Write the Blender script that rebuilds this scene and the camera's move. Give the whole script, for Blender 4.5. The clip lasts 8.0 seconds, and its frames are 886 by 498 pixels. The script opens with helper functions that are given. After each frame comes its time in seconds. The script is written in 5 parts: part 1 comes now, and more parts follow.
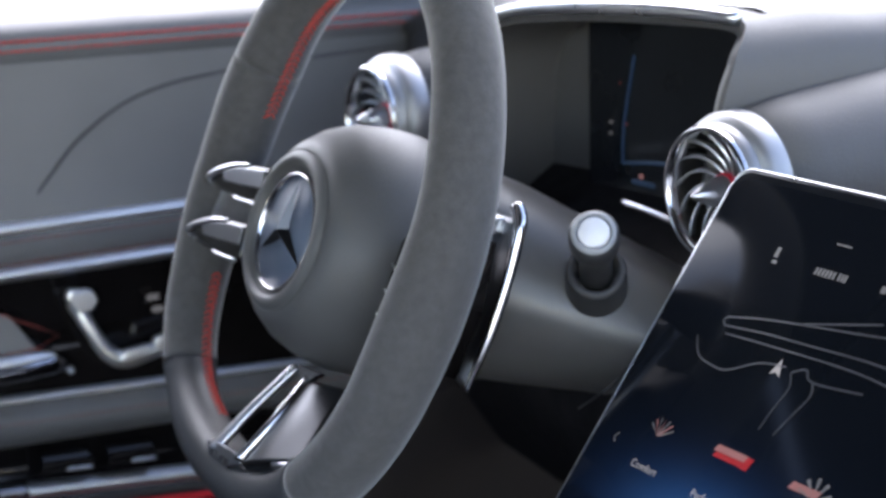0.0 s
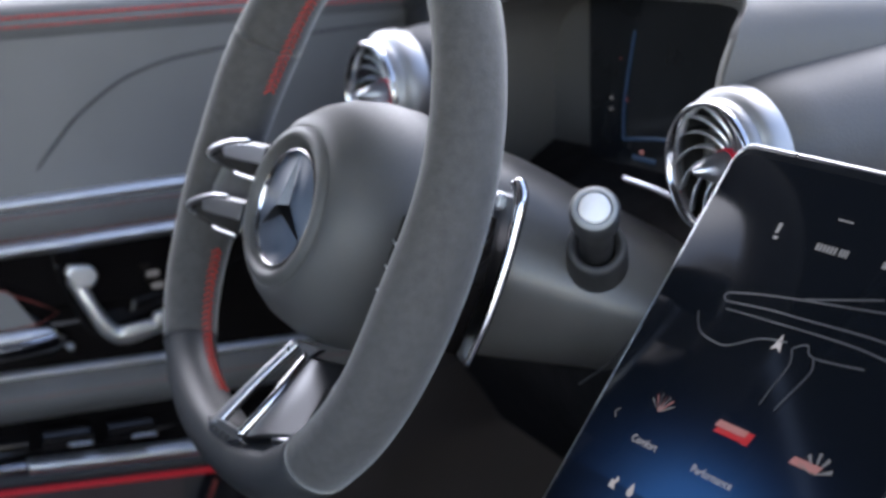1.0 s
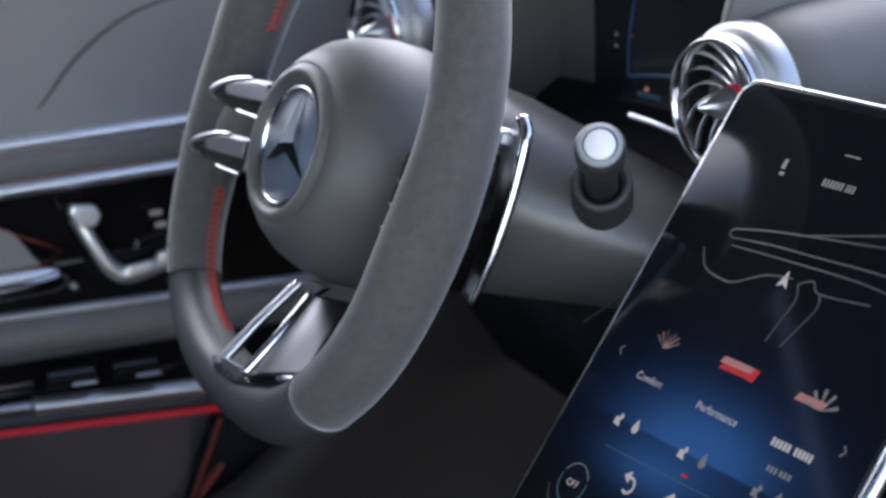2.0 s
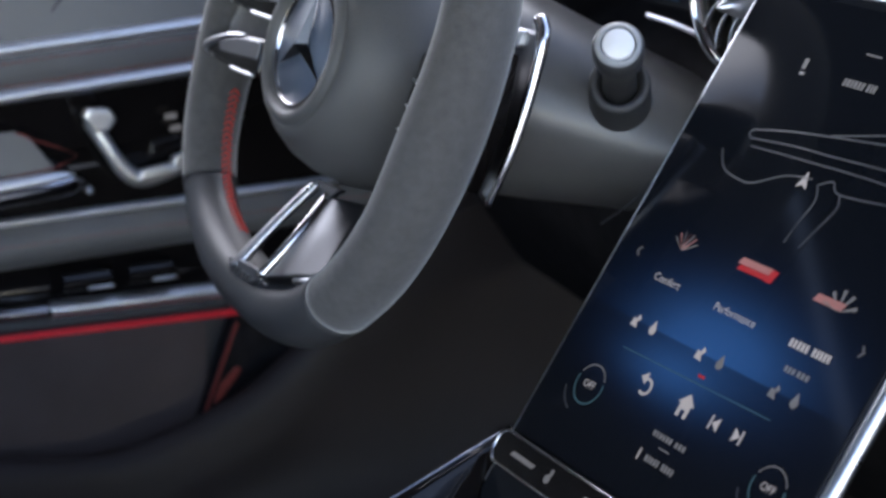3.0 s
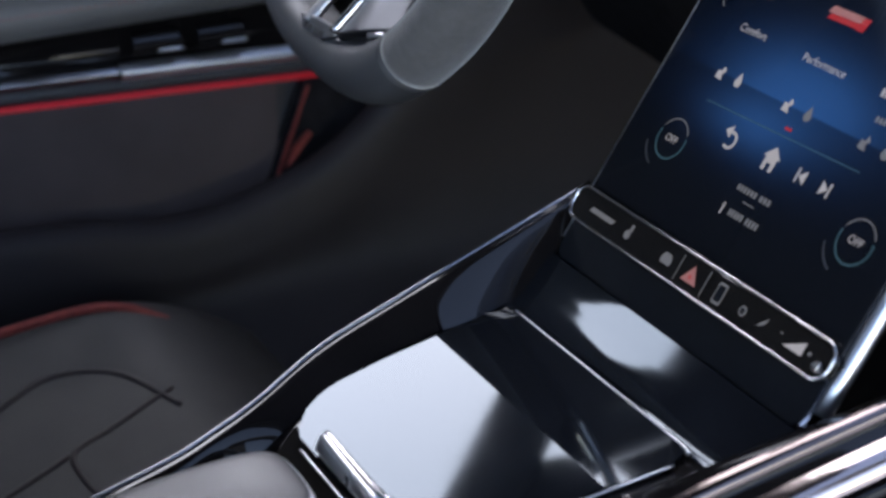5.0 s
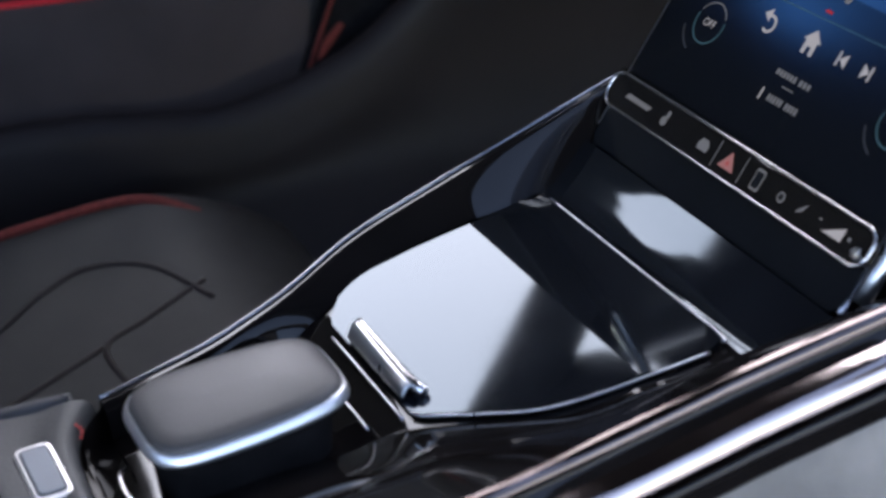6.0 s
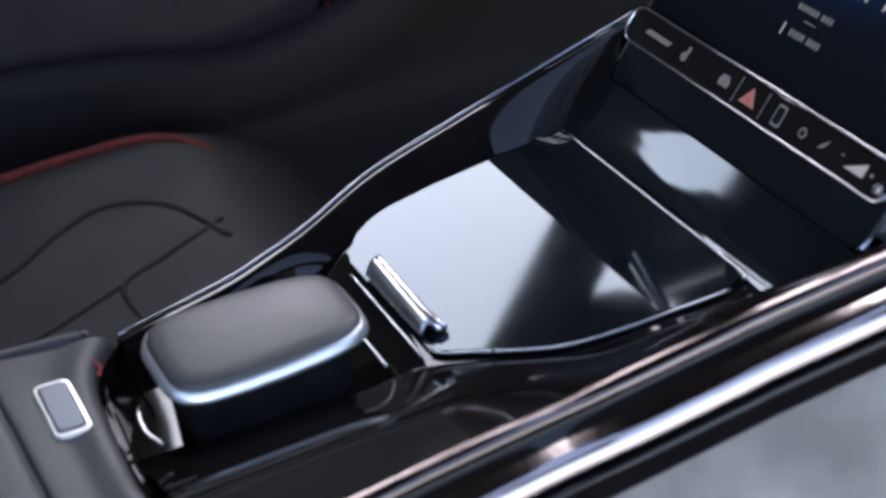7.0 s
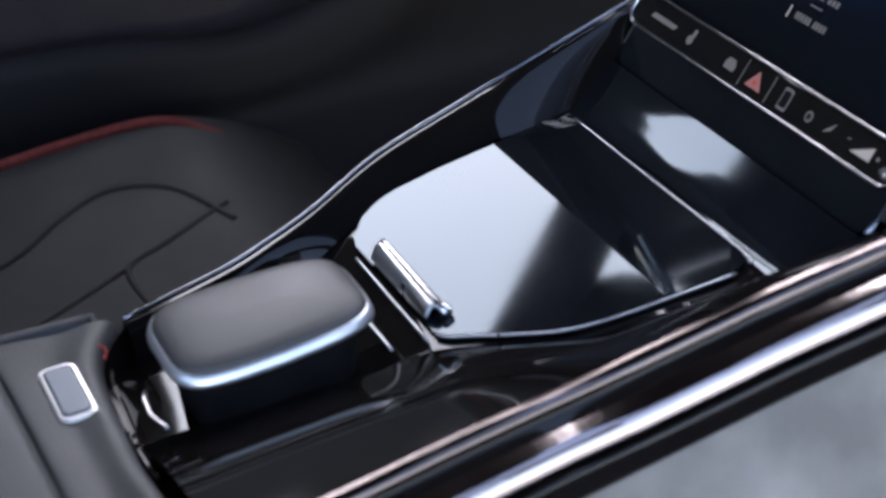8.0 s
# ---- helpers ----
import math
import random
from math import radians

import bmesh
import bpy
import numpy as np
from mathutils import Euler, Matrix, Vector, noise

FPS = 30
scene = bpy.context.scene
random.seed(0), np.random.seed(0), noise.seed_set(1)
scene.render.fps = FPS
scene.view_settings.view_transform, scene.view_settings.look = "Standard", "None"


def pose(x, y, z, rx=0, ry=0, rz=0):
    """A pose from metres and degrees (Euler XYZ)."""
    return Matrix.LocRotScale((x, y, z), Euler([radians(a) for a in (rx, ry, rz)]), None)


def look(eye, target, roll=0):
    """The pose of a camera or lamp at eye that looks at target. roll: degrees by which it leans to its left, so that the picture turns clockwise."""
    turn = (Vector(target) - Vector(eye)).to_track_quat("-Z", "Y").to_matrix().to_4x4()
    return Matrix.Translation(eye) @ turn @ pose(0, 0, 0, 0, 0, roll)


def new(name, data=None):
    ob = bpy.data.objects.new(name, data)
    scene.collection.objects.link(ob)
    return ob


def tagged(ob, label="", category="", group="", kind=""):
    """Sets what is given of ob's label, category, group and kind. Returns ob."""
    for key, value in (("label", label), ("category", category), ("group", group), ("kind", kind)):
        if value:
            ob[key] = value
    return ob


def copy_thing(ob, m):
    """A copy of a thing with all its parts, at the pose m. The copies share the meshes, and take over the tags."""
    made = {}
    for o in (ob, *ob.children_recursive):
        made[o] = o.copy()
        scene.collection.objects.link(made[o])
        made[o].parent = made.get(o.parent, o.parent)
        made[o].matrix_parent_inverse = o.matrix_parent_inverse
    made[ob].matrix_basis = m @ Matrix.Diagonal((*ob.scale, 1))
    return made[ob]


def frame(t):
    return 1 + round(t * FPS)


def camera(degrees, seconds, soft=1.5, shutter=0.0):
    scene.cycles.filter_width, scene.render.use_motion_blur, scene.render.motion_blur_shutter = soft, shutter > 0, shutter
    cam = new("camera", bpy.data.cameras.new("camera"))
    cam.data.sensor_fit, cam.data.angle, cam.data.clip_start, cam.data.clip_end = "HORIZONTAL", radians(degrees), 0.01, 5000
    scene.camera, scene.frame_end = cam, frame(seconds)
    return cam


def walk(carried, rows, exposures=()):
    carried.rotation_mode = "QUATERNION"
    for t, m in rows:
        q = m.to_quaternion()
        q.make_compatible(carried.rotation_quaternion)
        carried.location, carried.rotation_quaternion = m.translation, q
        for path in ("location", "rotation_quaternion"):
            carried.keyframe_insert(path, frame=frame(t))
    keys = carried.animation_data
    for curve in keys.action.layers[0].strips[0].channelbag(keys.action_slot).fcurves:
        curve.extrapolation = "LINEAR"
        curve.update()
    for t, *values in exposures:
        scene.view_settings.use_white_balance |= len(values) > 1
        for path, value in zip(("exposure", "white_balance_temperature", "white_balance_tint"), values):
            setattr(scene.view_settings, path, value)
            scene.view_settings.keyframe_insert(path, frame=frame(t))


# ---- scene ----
cam = camera(28.2, 8.0, soft=3.0)
cam.data.dof.use_dof = True
cam.data.dof.focus_distance = 0.93
cam.data.dof.aperture_fstop = 9.0
PATH = [
    (0, (0.668, -0.455, 1.014), (-1.036, 0.494, 0.57), -1.4),
    (0.5, (0.668, -0.456, 1.014), (-1.034, 0.493, 0.56), -1.5),
    (1, (0.667, -0.456, 1.013), (-1.031, 0.491, 0.544), -1.4),
    (2.5, (0.662, -0.455, 1.008), (-1.015, 0.467, 0.429), -1.7),
    (3, (0.66, -0.455, 1.006), (-1.008, 0.448, 0.372), -1.8),
    (3.5, (0.656, -0.453, 1.005), (-1.001, 0.421, 0.303), -2.2),
    (4, (0.652, -0.454, 0.999), (-0.995, 0.393, 0.242), -2.3),
    (4.5, (0.649, -0.454, 0.994), (-0.986, 0.361, 0.182), -2.6),
    (5, (0.646, -0.456, 0.988), (-0.977, 0.33, 0.124), -2.8),
    (6.5, (0.638, -0.453, 0.973), (-0.947, 0.251, -0.023), -3.7),
    (7, (0.637, -0.454, 0.972), (-0.94, 0.239, -0.045), -3.8),
    (7.5, (0.637, -0.454, 0.971), (-0.937, 0.232, -0.055), -3.9),
    (8, (0.636, -0.454, 0.972), (-0.934, 0.229, -0.061), -3.9),
]
walk(cam, [(t, look(eye, target, roll)) for t, eye, target, roll in PATH], exposures=[(0, 2.90, 7600, 19), (8, 2.82, 7400, 19)])

# ---- world, sun, exposure ----
world = bpy.data.worlds.new("world")
scene.world = world
world.use_nodes = True
wn = world.node_tree.nodes
sky = wn.new("ShaderNodeTexSky")
sky.sky_type = "NISHITA"
sky.sun_disc = False
sky.sun_elevation = radians(36)
sky.sun_rotation = radians(-67)
sky.air_density, sky.dust_density, sky.ozone_density = 0.8, 0.12, 0.6
wn["Background"].inputs["Strength"].default_value = 0.15
world.node_tree.links.new(sky.outputs["Color"], wn["Background"].inputs["Color"])
sun = new("sun", bpy.data.lights.new("sun", "SUN"))
sun.data.energy = 2.1
sun.data.angle = radians(84)
sun.data.color = (0.80, 0.89, 1.0)
sun.matrix_basis = look((-7.85, 3.27, 5.6), (0, 0, 0))


# ---- materials ----
def mat(name, color, rough=0.5, metal=0.0, noise_scale=0.0, vary=0.0, bump=0.0, bump_scale=400.0, coat=0.0,
        emit=None, emit_strength=0.0, rough_vary=0.0, spec=0.5, sheen=0.0):
    """A principled surface with coarse colour variation, roughness wear and a fine relief."""
    m = bpy.data.materials.new(name)
    m.use_nodes = True
    nt, b = m.node_tree, m.node_tree.nodes["Principled BSDF"]
    n, link = nt.nodes, nt.links.new
    b.inputs["Base Color"].default_value = (*color, 1)
    b.inputs["Roughness"].default_value = rough
    b.inputs["Metallic"].default_value = metal
    b.inputs["Coat Weight"].default_value = coat
    b.inputs["Coat Roughness"].default_value = 0.03
    b.inputs["Specular IOR Level"].default_value = spec
    if sheen:
        b.inputs["Sheen Weight"].default_value = sheen
        b.inputs["Sheen Roughness"].default_value = 0.45
    co = n.new("ShaderNodeTexCoord")
    if vary:
        tex = n.new("ShaderNodeTexNoise")
        tex.inputs["Scale"].default_value = noise_scale
        tex.inputs["Detail"].default_value = 5
        link(co.outputs["Object"], tex.inputs["Vector"])
        ramp = n.new("ShaderNodeMapRange")
        ramp.inputs["From Min"].default_value, ramp.inputs["From Max"].default_value = 0.3, 0.7
        ramp.inputs["To Min"].default_value, ramp.inputs["To Max"].default_value = 1 - vary, 1 + vary
        link(tex.outputs["Fac"], ramp.inputs["Value"])
        mul = n.new("ShaderNodeVectorMath")
        mul.operation = "SCALE"
        mul.inputs[0].default_value = color
        link(ramp.outputs["Result"], mul.inputs["Scale"])
        link(mul.outputs["Vector"], b.inputs["Base Color"])
        if rough_vary:
            rr = n.new("ShaderNodeMapRange")
            rr.inputs["From Min"].default_value, rr.inputs["From Max"].default_value = 0.3, 0.7
            rr.inputs["To Min"].default_value, rr.inputs["To Max"].default_value = max(0.0, rough - rough_vary), rough + rough_vary
            link(tex.outputs["Fac"], rr.inputs["Value"])
            link(rr.outputs["Result"], b.inputs["Roughness"])
    if bump:
        fine = n.new("ShaderNodeTexNoise")
        fine.inputs["Scale"].default_value = bump_scale
        fine.inputs["Detail"].default_value = 3
        link(co.outputs["Object"], fine.inputs["Vector"])
        bm_node = n.new("ShaderNodeBump")
        bm_node.inputs["Strength"].default_value = bump
        bm_node.inputs["Distance"].default_value = 0.0006
        link(fine.outputs["Fac"], bm_node.inputs["Height"])
        link(bm_node.outputs["Normal"], b.inputs["Normal"])
    if emit:
        b.inputs["Emission Color"].default_value = (*emit, 1)
        b.inputs["Emission Strength"].default_value = emit_strength
    return m


SPOKE = mat("brushed_spoke", (0.25, 0.255, 0.27), 0.36, metal=1.0, noise_scale=60, vary=0.03, rough_vary=0.02, bump=0.05, bump_scale=900)
SUEDE = mat("suede", (0.066, 0.063, 0.061), 0.92, noise_scale=160, vary=0.13, bump=0.5, bump_scale=900, sheen=0.35, spec=0.2)
SUEDE_GREY = mat("suede_grey", (0.190, 0.177, 0.166), 0.95, noise_scale=22, vary=0.26, bump=0.5, bump_scale=800, sheen=0.3, spec=0.2)
LEATHER = mat("leather", (0.035, 0.036, 0.039), 0.5, noise_scale=30, vary=0.15, bump=0.25, bump_scale=700, rough_vary=0.06)
HUB = mat("hub_leather", (0.068, 0.066, 0.065), 0.55, noise_scale=20, vary=0.10, bump=0.3, bump_scale=700, rough_vary=0.05)
COLUMN = mat("column_leather", (0.083, 0.080, 0.078), 0.36, noise_scale=25, vary=0.12, bump=0.3, bump_scale=700, rough_vary=0.06)
DOOR_DARK = mat("door_dark_leather", (0.098, 0.094, 0.094), 0.5, noise_scale=16, vary=0.12, bump=0.25, bump_scale=600, rough_vary=0.06)
LEATHER_SOFT = mat("leather_soft", (0.036, 0.035, 0.034), 0.6, noise_scale=14, vary=0.12, bump=0.3, bump_scale=600, rough_vary=0.06)
PLASTIC = mat("soft_plastic", (0.028, 0.028, 0.03), 0.55, noise_scale=40, vary=0.12, bump=0.25, bump_scale=900, rough_vary=0.05)
ROOF = mat("roof_lining", (0.035, 0.031, 0.03), 0.95, noise_scale=40, vary=0.2, bump=0.5, bump_scale=600, spec=0.1)
SPOKE_DARK = mat("dark_brushed_steel", (0.085, 0.087, 0.093), 0.36, metal=1.0, noise_scale=60, vary=0.04, rough_vary=0.03, bump=0.05, bump_scale=900)
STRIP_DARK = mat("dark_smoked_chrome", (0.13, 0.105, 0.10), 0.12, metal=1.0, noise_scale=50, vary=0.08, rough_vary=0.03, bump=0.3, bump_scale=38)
PAD = mat("pad_leather", (0.052, 0.047, 0.045), 0.5, noise_scale=18, vary=0.08, bump=0.15, bump_scale=900, rough_vary=0.05)
BRIGHT = mat("bright_satin_aluminium", (0.80, 0.79, 0.79), 0.42, metal=1.0, noise_scale=60, vary=0.05)
VENT_SATIN = mat("vent_satin", (0.36, 0.36, 0.365), 0.5, metal=1.0, noise_scale=60, vary=0.05, bump=0.04, bump_scale=900)
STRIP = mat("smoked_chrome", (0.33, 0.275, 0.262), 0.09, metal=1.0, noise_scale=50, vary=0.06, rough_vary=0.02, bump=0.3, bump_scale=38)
DARK = mat("dark_carpet", (0.0155, 0.0142, 0.0150), 0.95, noise_scale=50, vary=0.3, bump=0.6, bump_scale=500, spec=0.05)
# red-brown cast of the ambient lighting is mixed into this leather's colour
DOOR_RED_CAST = mat("door_leather_red_cast", (0.066, 0.050, 0.048), 0.6, noise_scale=16, vary=0.15, bump=0.25, bump_scale=600, rough_vary=0.06, spec=0.3)
GLOSS = mat("piano_black", (0.006, 0.005, 0.005), 0.05, noise_scale=25, vary=0.2, rough_vary=0.015, spec=0.27)
LID = mat("lid_lacquer_sky_tint", (0.006, 0.007, 0.009), 0.05, noise_scale=25, vary=0.2, rough_vary=0.015, spec=0.37)
# blue of the reflected sky, put into the specular tint of lid and ramp
LID.node_tree.nodes["Principled BSDF"].inputs["Specular Tint"].default_value = (0.66, 0.86, 1.0, 1)
CHROME = mat("chrome", (0.60, 0.585, 0.59), 0.15, metal=1.0, noise_scale=40, vary=0.04, rough_vary=0.04)
SATIN = mat("satin_metal", (0.55, 0.56, 0.58), 0.32, metal=1.0, noise_scale=60, vary=0.06, rough_vary=0.06, bump=0.04, bump_scale=900)
DARK_CHROME = mat("dark_chrome", (0.28, 0.28, 0.3), 0.18, metal=1.0, noise_scale=40, vary=0.08, rough_vary=0.05)
RED = mat("red_thread", (0.5, 0.035, 0.025), 0.7, noise_scale=200, vary=0.2)
RED_DARK = mat("dark_red_thread", (0.19, 0.026, 0.018), 0.8, noise_scale=200, vary=0.2)
RED_GLOW = mat("red_light_guide", (0.25, 0.01, 0.015), 0.4, noise_scale=60, vary=0.1, emit=(0.9, 0.03, 0.06), emit_strength=0.022)
GLASS = mat("display_glass", (0.008, 0.009, 0.011), 0.08, noise_scale=20, vary=0.2, rough_vary=0.02, spec=0.12)
DOOR_GREY = mat("door_leather", (0.148, 0.142, 0.137), 0.62, noise_scale=9, vary=0.08, bump=0.25, bump_scale=500, rough_vary=0.05)
EMBLEM = mat("emblem_blue_grey", (0.066, 0.086, 0.122), 0.5, noise_scale=40, vary=0.1)
PEARL = mat("pearl_silver_plastic", (0.60, 0.60, 0.62), 0.4, noise_scale=60, vary=0.05)
BUTTON = mat("grey_button", (0.23, 0.235, 0.245), 0.45, noise_scale=60, vary=0.06)
HOOD = mat("hood_leather", (0.076, 0.072, 0.070), 0.6, noise_scale=14, vary=0.10, bump=0.3, bump_scale=600, rough_vary=0.06)
RED_VENT = mat("red_ring_glow", (0.7, 0.03, 0.06), 0.35, noise_scale=60, vary=0.1)
ASPHALT = mat("pale_concrete", (0.5, 0.5, 0.49), 0.9, noise_scale=3, vary=0.2, bump=0.6, bump_scale=60)
# slightly red base: ambient door light included in the colour
POCKET = mat("pocket_leather", (0.023, 0.0175, 0.0175), 0.6, noise_scale=18, vary=0.15, bump=0.3, bump_scale=600, rough_vary=0.05, spec=0.3)
SEAT = mat("seat_leather", (0.0100, 0.0098, 0.0102), 0.6, noise_scale=25, vary=0.15, bump=0.3, bump_scale=600, rough_vary=0.06)


def glow(name, color, strength):
    return mat(name, tuple(0.08 * c for c in color), 0.3, noise_scale=80, vary=0.05, emit=color, emit_strength=strength)


WHITE_UI = glow("lit_white", (0.85, 0.9, 1.0), 0.046)
GREY_UI = glow("lit_grey", (0.5, 0.55, 0.62), 0.026)
LINE_UI = glow("lit_dim", (0.3, 0.34, 0.4), 0.006)
RED_UI = glow("lit_red", (0.9, 0.05, 0.07), 0.042)
PINK_UI = glow("lit_pale_red", (0.9, 0.42, 0.44), 0.036)
TEAL_UI = glow("lit_teal", (0.1, 0.3, 0.4), 0.03)


# ---- mesh helpers ----
def part(name, bm, material, parent=None, label="", smooth=True):
    """Links a bmesh, given in world places, as one mesh object under a thing or a part."""
    me = bpy.data.meshes.new(name)
    bmesh.ops.recalc_face_normals(bm, faces=bm.faces)
    bm.to_mesh(me)
    bm.free()
    me.materials.append(material)
    if smooth:
        me.shade_smooth()
    ob = new(name, me)
    if parent:
        ob.parent = parent
        if parent.type == "EMPTY":
            ob.matrix_parent_inverse = parent.matrix_basis.inverted()
    if label:
        ob["label"] = label
    return ob


def thing(name, place, label, category, group="", kind=""):
    ob = new(name)
    ob.empty_display_size = 0.05
    ob.matrix_basis = Matrix.Translation(place)
    return tagged(ob, label, category, group, kind)


def curve_points(pts, n, closed=False):
    """A smooth line through a few places (Catmull-Rom), n steps a span."""
    p = [Vector(v) for v in pts]
    out, m = [], len(p)
    for i in range(m if closed else m - 1):
        a, b, c, d = ((p[(i + k) % m] if closed else p[min(max(i + k, 0), m - 1)]) for k in (-1, 0, 1, 2))
        for s in range(n):
            t = s / n
            out.append(0.5 * (2 * b + (c - a) * t + (2 * a - 5 * b + 4 * c - d) * t * t + (3 * b - a - 3 * c + d) * t ** 3))
    if not closed:
        out.append(p[-1])
    return out


def grid(rows, closed_u=False, closed_v=False, caps=False):
    """A skin over rows of equally many places."""
    bm = bmesh.new()
    vs = [[bm.verts.new(v) for v in r] for r in rows]
    nu, nv = len(vs), len(vs[0])
    for i in range(nu if closed_u else nu - 1):
        for j in range(nv if closed_v else nv - 1):
            q = [vs[i][j], vs[(i + 1) % nu][j], vs[(i + 1) % nu][(j + 1) % nv], vs[i][(j + 1) % nv]]
            try:
                bm.faces.new(q)
            except ValueError:
                pass
    if caps:
        for r in (vs[0], vs[-1]):
            bm.faces.new(r)
    return bm


def loft(rails, n=8, across=4, thick=0.0):
    """A smooth skin over a few rails, each a few places; across: steps between rails. thick: depth of the skin along its normals."""
    lines = [curve_points(r, n) for r in rails]
    rows = [curve_points([l[k] for l in lines], across) for k in range(len(lines[0]))]
    bm = grid(rows)
    if thick:
        bmesh.ops.recalc_face_normals(bm, faces=bm.faces)
        bmesh.ops.solidify(bm, geom=bm.faces[:], thickness=thick)
    return bm


def tube(pts, r, seg=10, n=6, closed=False, flat=1.0, up=(0, 0, 1), cap=True):
    """A rod along a smooth line. r: one radius, or a radius for each place; flat: height over width, measured along up."""
    line = curve_points(pts, n, closed)
    m = len(line)
    rad = r if isinstance(r, (list, tuple)) else None
    rows = []
    for i, p in enumerate(line):
        a = line[(i - 1) % m] if closed or i else line[0]
        b = line[(i + 1) % m] if closed or i < m - 1 else line[-1]
        d = (b - a).normalized()
        side = d.cross(Vector(up)).normalized()
        top = side.cross(d).normalized()
        if rad:
            f = i / n
            k = min(int(f), len(rad) - 2) if not closed else int(f) % len(rad)
            q = rad[k] + (rad[(k + 1) % len(rad)] - rad[k]) * (f - int(f) if int(f) == k or closed else 1.0)
        else:
            q = r
        rows.append([p + q * math.cos(2 * math.pi * j / seg) * side + q * flat * math.sin(2 * math.pi * j / seg) * top for j in range(seg)])
    return grid(rows, closed_u=closed, closed_v=True, caps=cap and not closed)


def frame_axes(axis, up=(0, 0, 1)):
    a = Vector(axis).normalized()
    e1 = Vector(up).cross(a).normalized()
    return e1, a.cross(e1).normalized(), a


def revolve(center, axis, profile, seg=48, up=(0, 0, 1), start=0.0, sweep=2 * math.pi, caps=False):
    """Profile: (radius, height along the axis) pairs."""
    e1, e2, a = frame_axes(axis, up)
    c = Vector(center)
    full = abs(sweep - 2 * math.pi) < 1e-6
    k = seg if full else seg + 1
    rows = [[c + max(r, 1e-5) * (math.cos(start + sweep * i / seg) * e1 + math.sin(start + sweep * i / seg) * e2) + h * a for i in range(k)] for r, h in profile]
    return grid(rows, closed_v=full, caps=caps and full)


def slab(outline, depth, bevel=0.0, segs=2):
    """A plate: an outline of places, thickened by the vector depth, its edges rounded."""
    bm = bmesh.new()
    a = [bm.verts.new(v) for v in outline]
    b = [bm.verts.new(Vector(v) + Vector(depth)) for v in outline]
    bm.faces.new(a)
    bm.faces.new(b[::-1])
    for i in range(len(a)):
        j = (i + 1) % len(a)
        bm.faces.new((a[i], b[i], b[j], a[j]))
    if bevel:
        bmesh.ops.recalc_face_normals(bm, faces=bm.faces)
        edges = [e for e in bm.edges if e.calc_face_angle(0) > 0.6]
        bmesh.ops.bevel(bm, geom=edges, offset=bevel, segments=segs, affect="EDGES", profile=0.6)
    return bm


def box(x0, x1, y0, y1, z0, z1, bevel=0.0):
    return slab([(x0, y0, z0), (x1, y0, z0), (x1, y1, z0), (x0, y1, z0)], (0, 0, z1 - z0), bevel)


def rounded(w, h, r, n=5, cx=0.0, cy=0.0):
    """Outline of a rounded rectangle, in two coordinates."""
    out = []
    for sx, sy, a0 in ((1, 1, 0), (-1, 1, 90), (-1, -1, 180), (1, -1, 270)):
        for k in range(n + 1):
            a = radians(a0 + 90 * k / n)
            out.append((cx + sx * (w / 2 - r) + r * math.cos(a), cy + sy * (h / 2 - r) + r * math.sin(a)))
    return out


def stitches(name, pts, material, parent, length=0.006, gap=0.0035, r=0.0011, out=(1, 0, 0), label="", slant=0.0, n=40):
    """A seam of separate short threads along a line, joined into one part."""
    line = curve_points(pts, n)
    bm = bmesh.new()
    acc, i, nxt = 0.0, 0, 0.0
    o = Vector(out)
    for a, b in zip(line, line[1:]):
        d = (b - a)
        ln = d.length
        while nxt <= acc + ln and ln > 0:
            t = d / ln
            p = a + t * (nxt - acc)
            s = t.cross(o).normalized()
            w = (t + s * slant).normalized()
            q = w.cross(o).normalized()
            ring = []
            for f, k in ((-0.5, 0.3), (-0.3, 1.0), (0.3, 1.0), (0.5, 0.3)):
                ring.append([bm.verts.new(p + w * length * f + (q * math.cos(g) + o * math.sin(g)) * r * k) for g in (0, 2.1, 4.2)])
            for u, v in zip(ring, ring[1:]):
                for j in range(3):
                    bm.faces.new((u[j], u[(j + 1) % 3], v[(j + 1) % 3], v[j]))
            nxt += length + gap
        acc += ln
    ob = part(name, bm, material, parent, label)
    ob["kind"] = "stuff"
    return ob


# ---- ground and car tub ----
def sheet(name, x0, x1, y0, y1, z, material, label, category):
    bm = grid([[(x0, y0, z), (x1, y0, z)], [(x0, y1, z), (x1, y1, z)]])
    return tagged(part(name, bm, material), label, category, kind="structure")


sheet("ground", -2500, 2500, -2500, 2500, 0.0, ASPHALT, "pale sunlit concrete ground outside the car", "ground")

tub = thing("car_floor", (0, 0, 0.2), "black carpeted car floor and footwell", "car floor", kind="structure")
part("floor_pan", box(-0.80, 0.80, -1.2, 0.95, 0.19, 0.215), DARK, tub)
part("firewall", slab([(-0.80, 0.62, 0.215), (0.80, 0.62, 0.215), (0.80, 0.55, 0.80), (-0.80, 0.55, 0.80)], (0, 0.03, 0)), DARK, tub)
part("rear_wall", box(-0.80, 0.80, -1.25, -1.2, 0.19, 0.80, 0.02), DARK, tub)
part("right_side_wall", box(0.80, 0.86, -1.2, 0.95, 0.19, 0.36, 0.02), DARK, tub)

# ---- steering wheel ----
WC = Vector((-0.309, 0.0, 0.774))
TILT = radians(20.4)
W_AX = Vector((0, -math.cos(TILT), math.sin(TILT)))
W_UP = Vector((0, math.sin(TILT), math.cos(TILT)))


def on_wheel(u, v, w=0.0):
    return WC + Vector((u, 0, 0)) + v * W_UP + w * W_AX


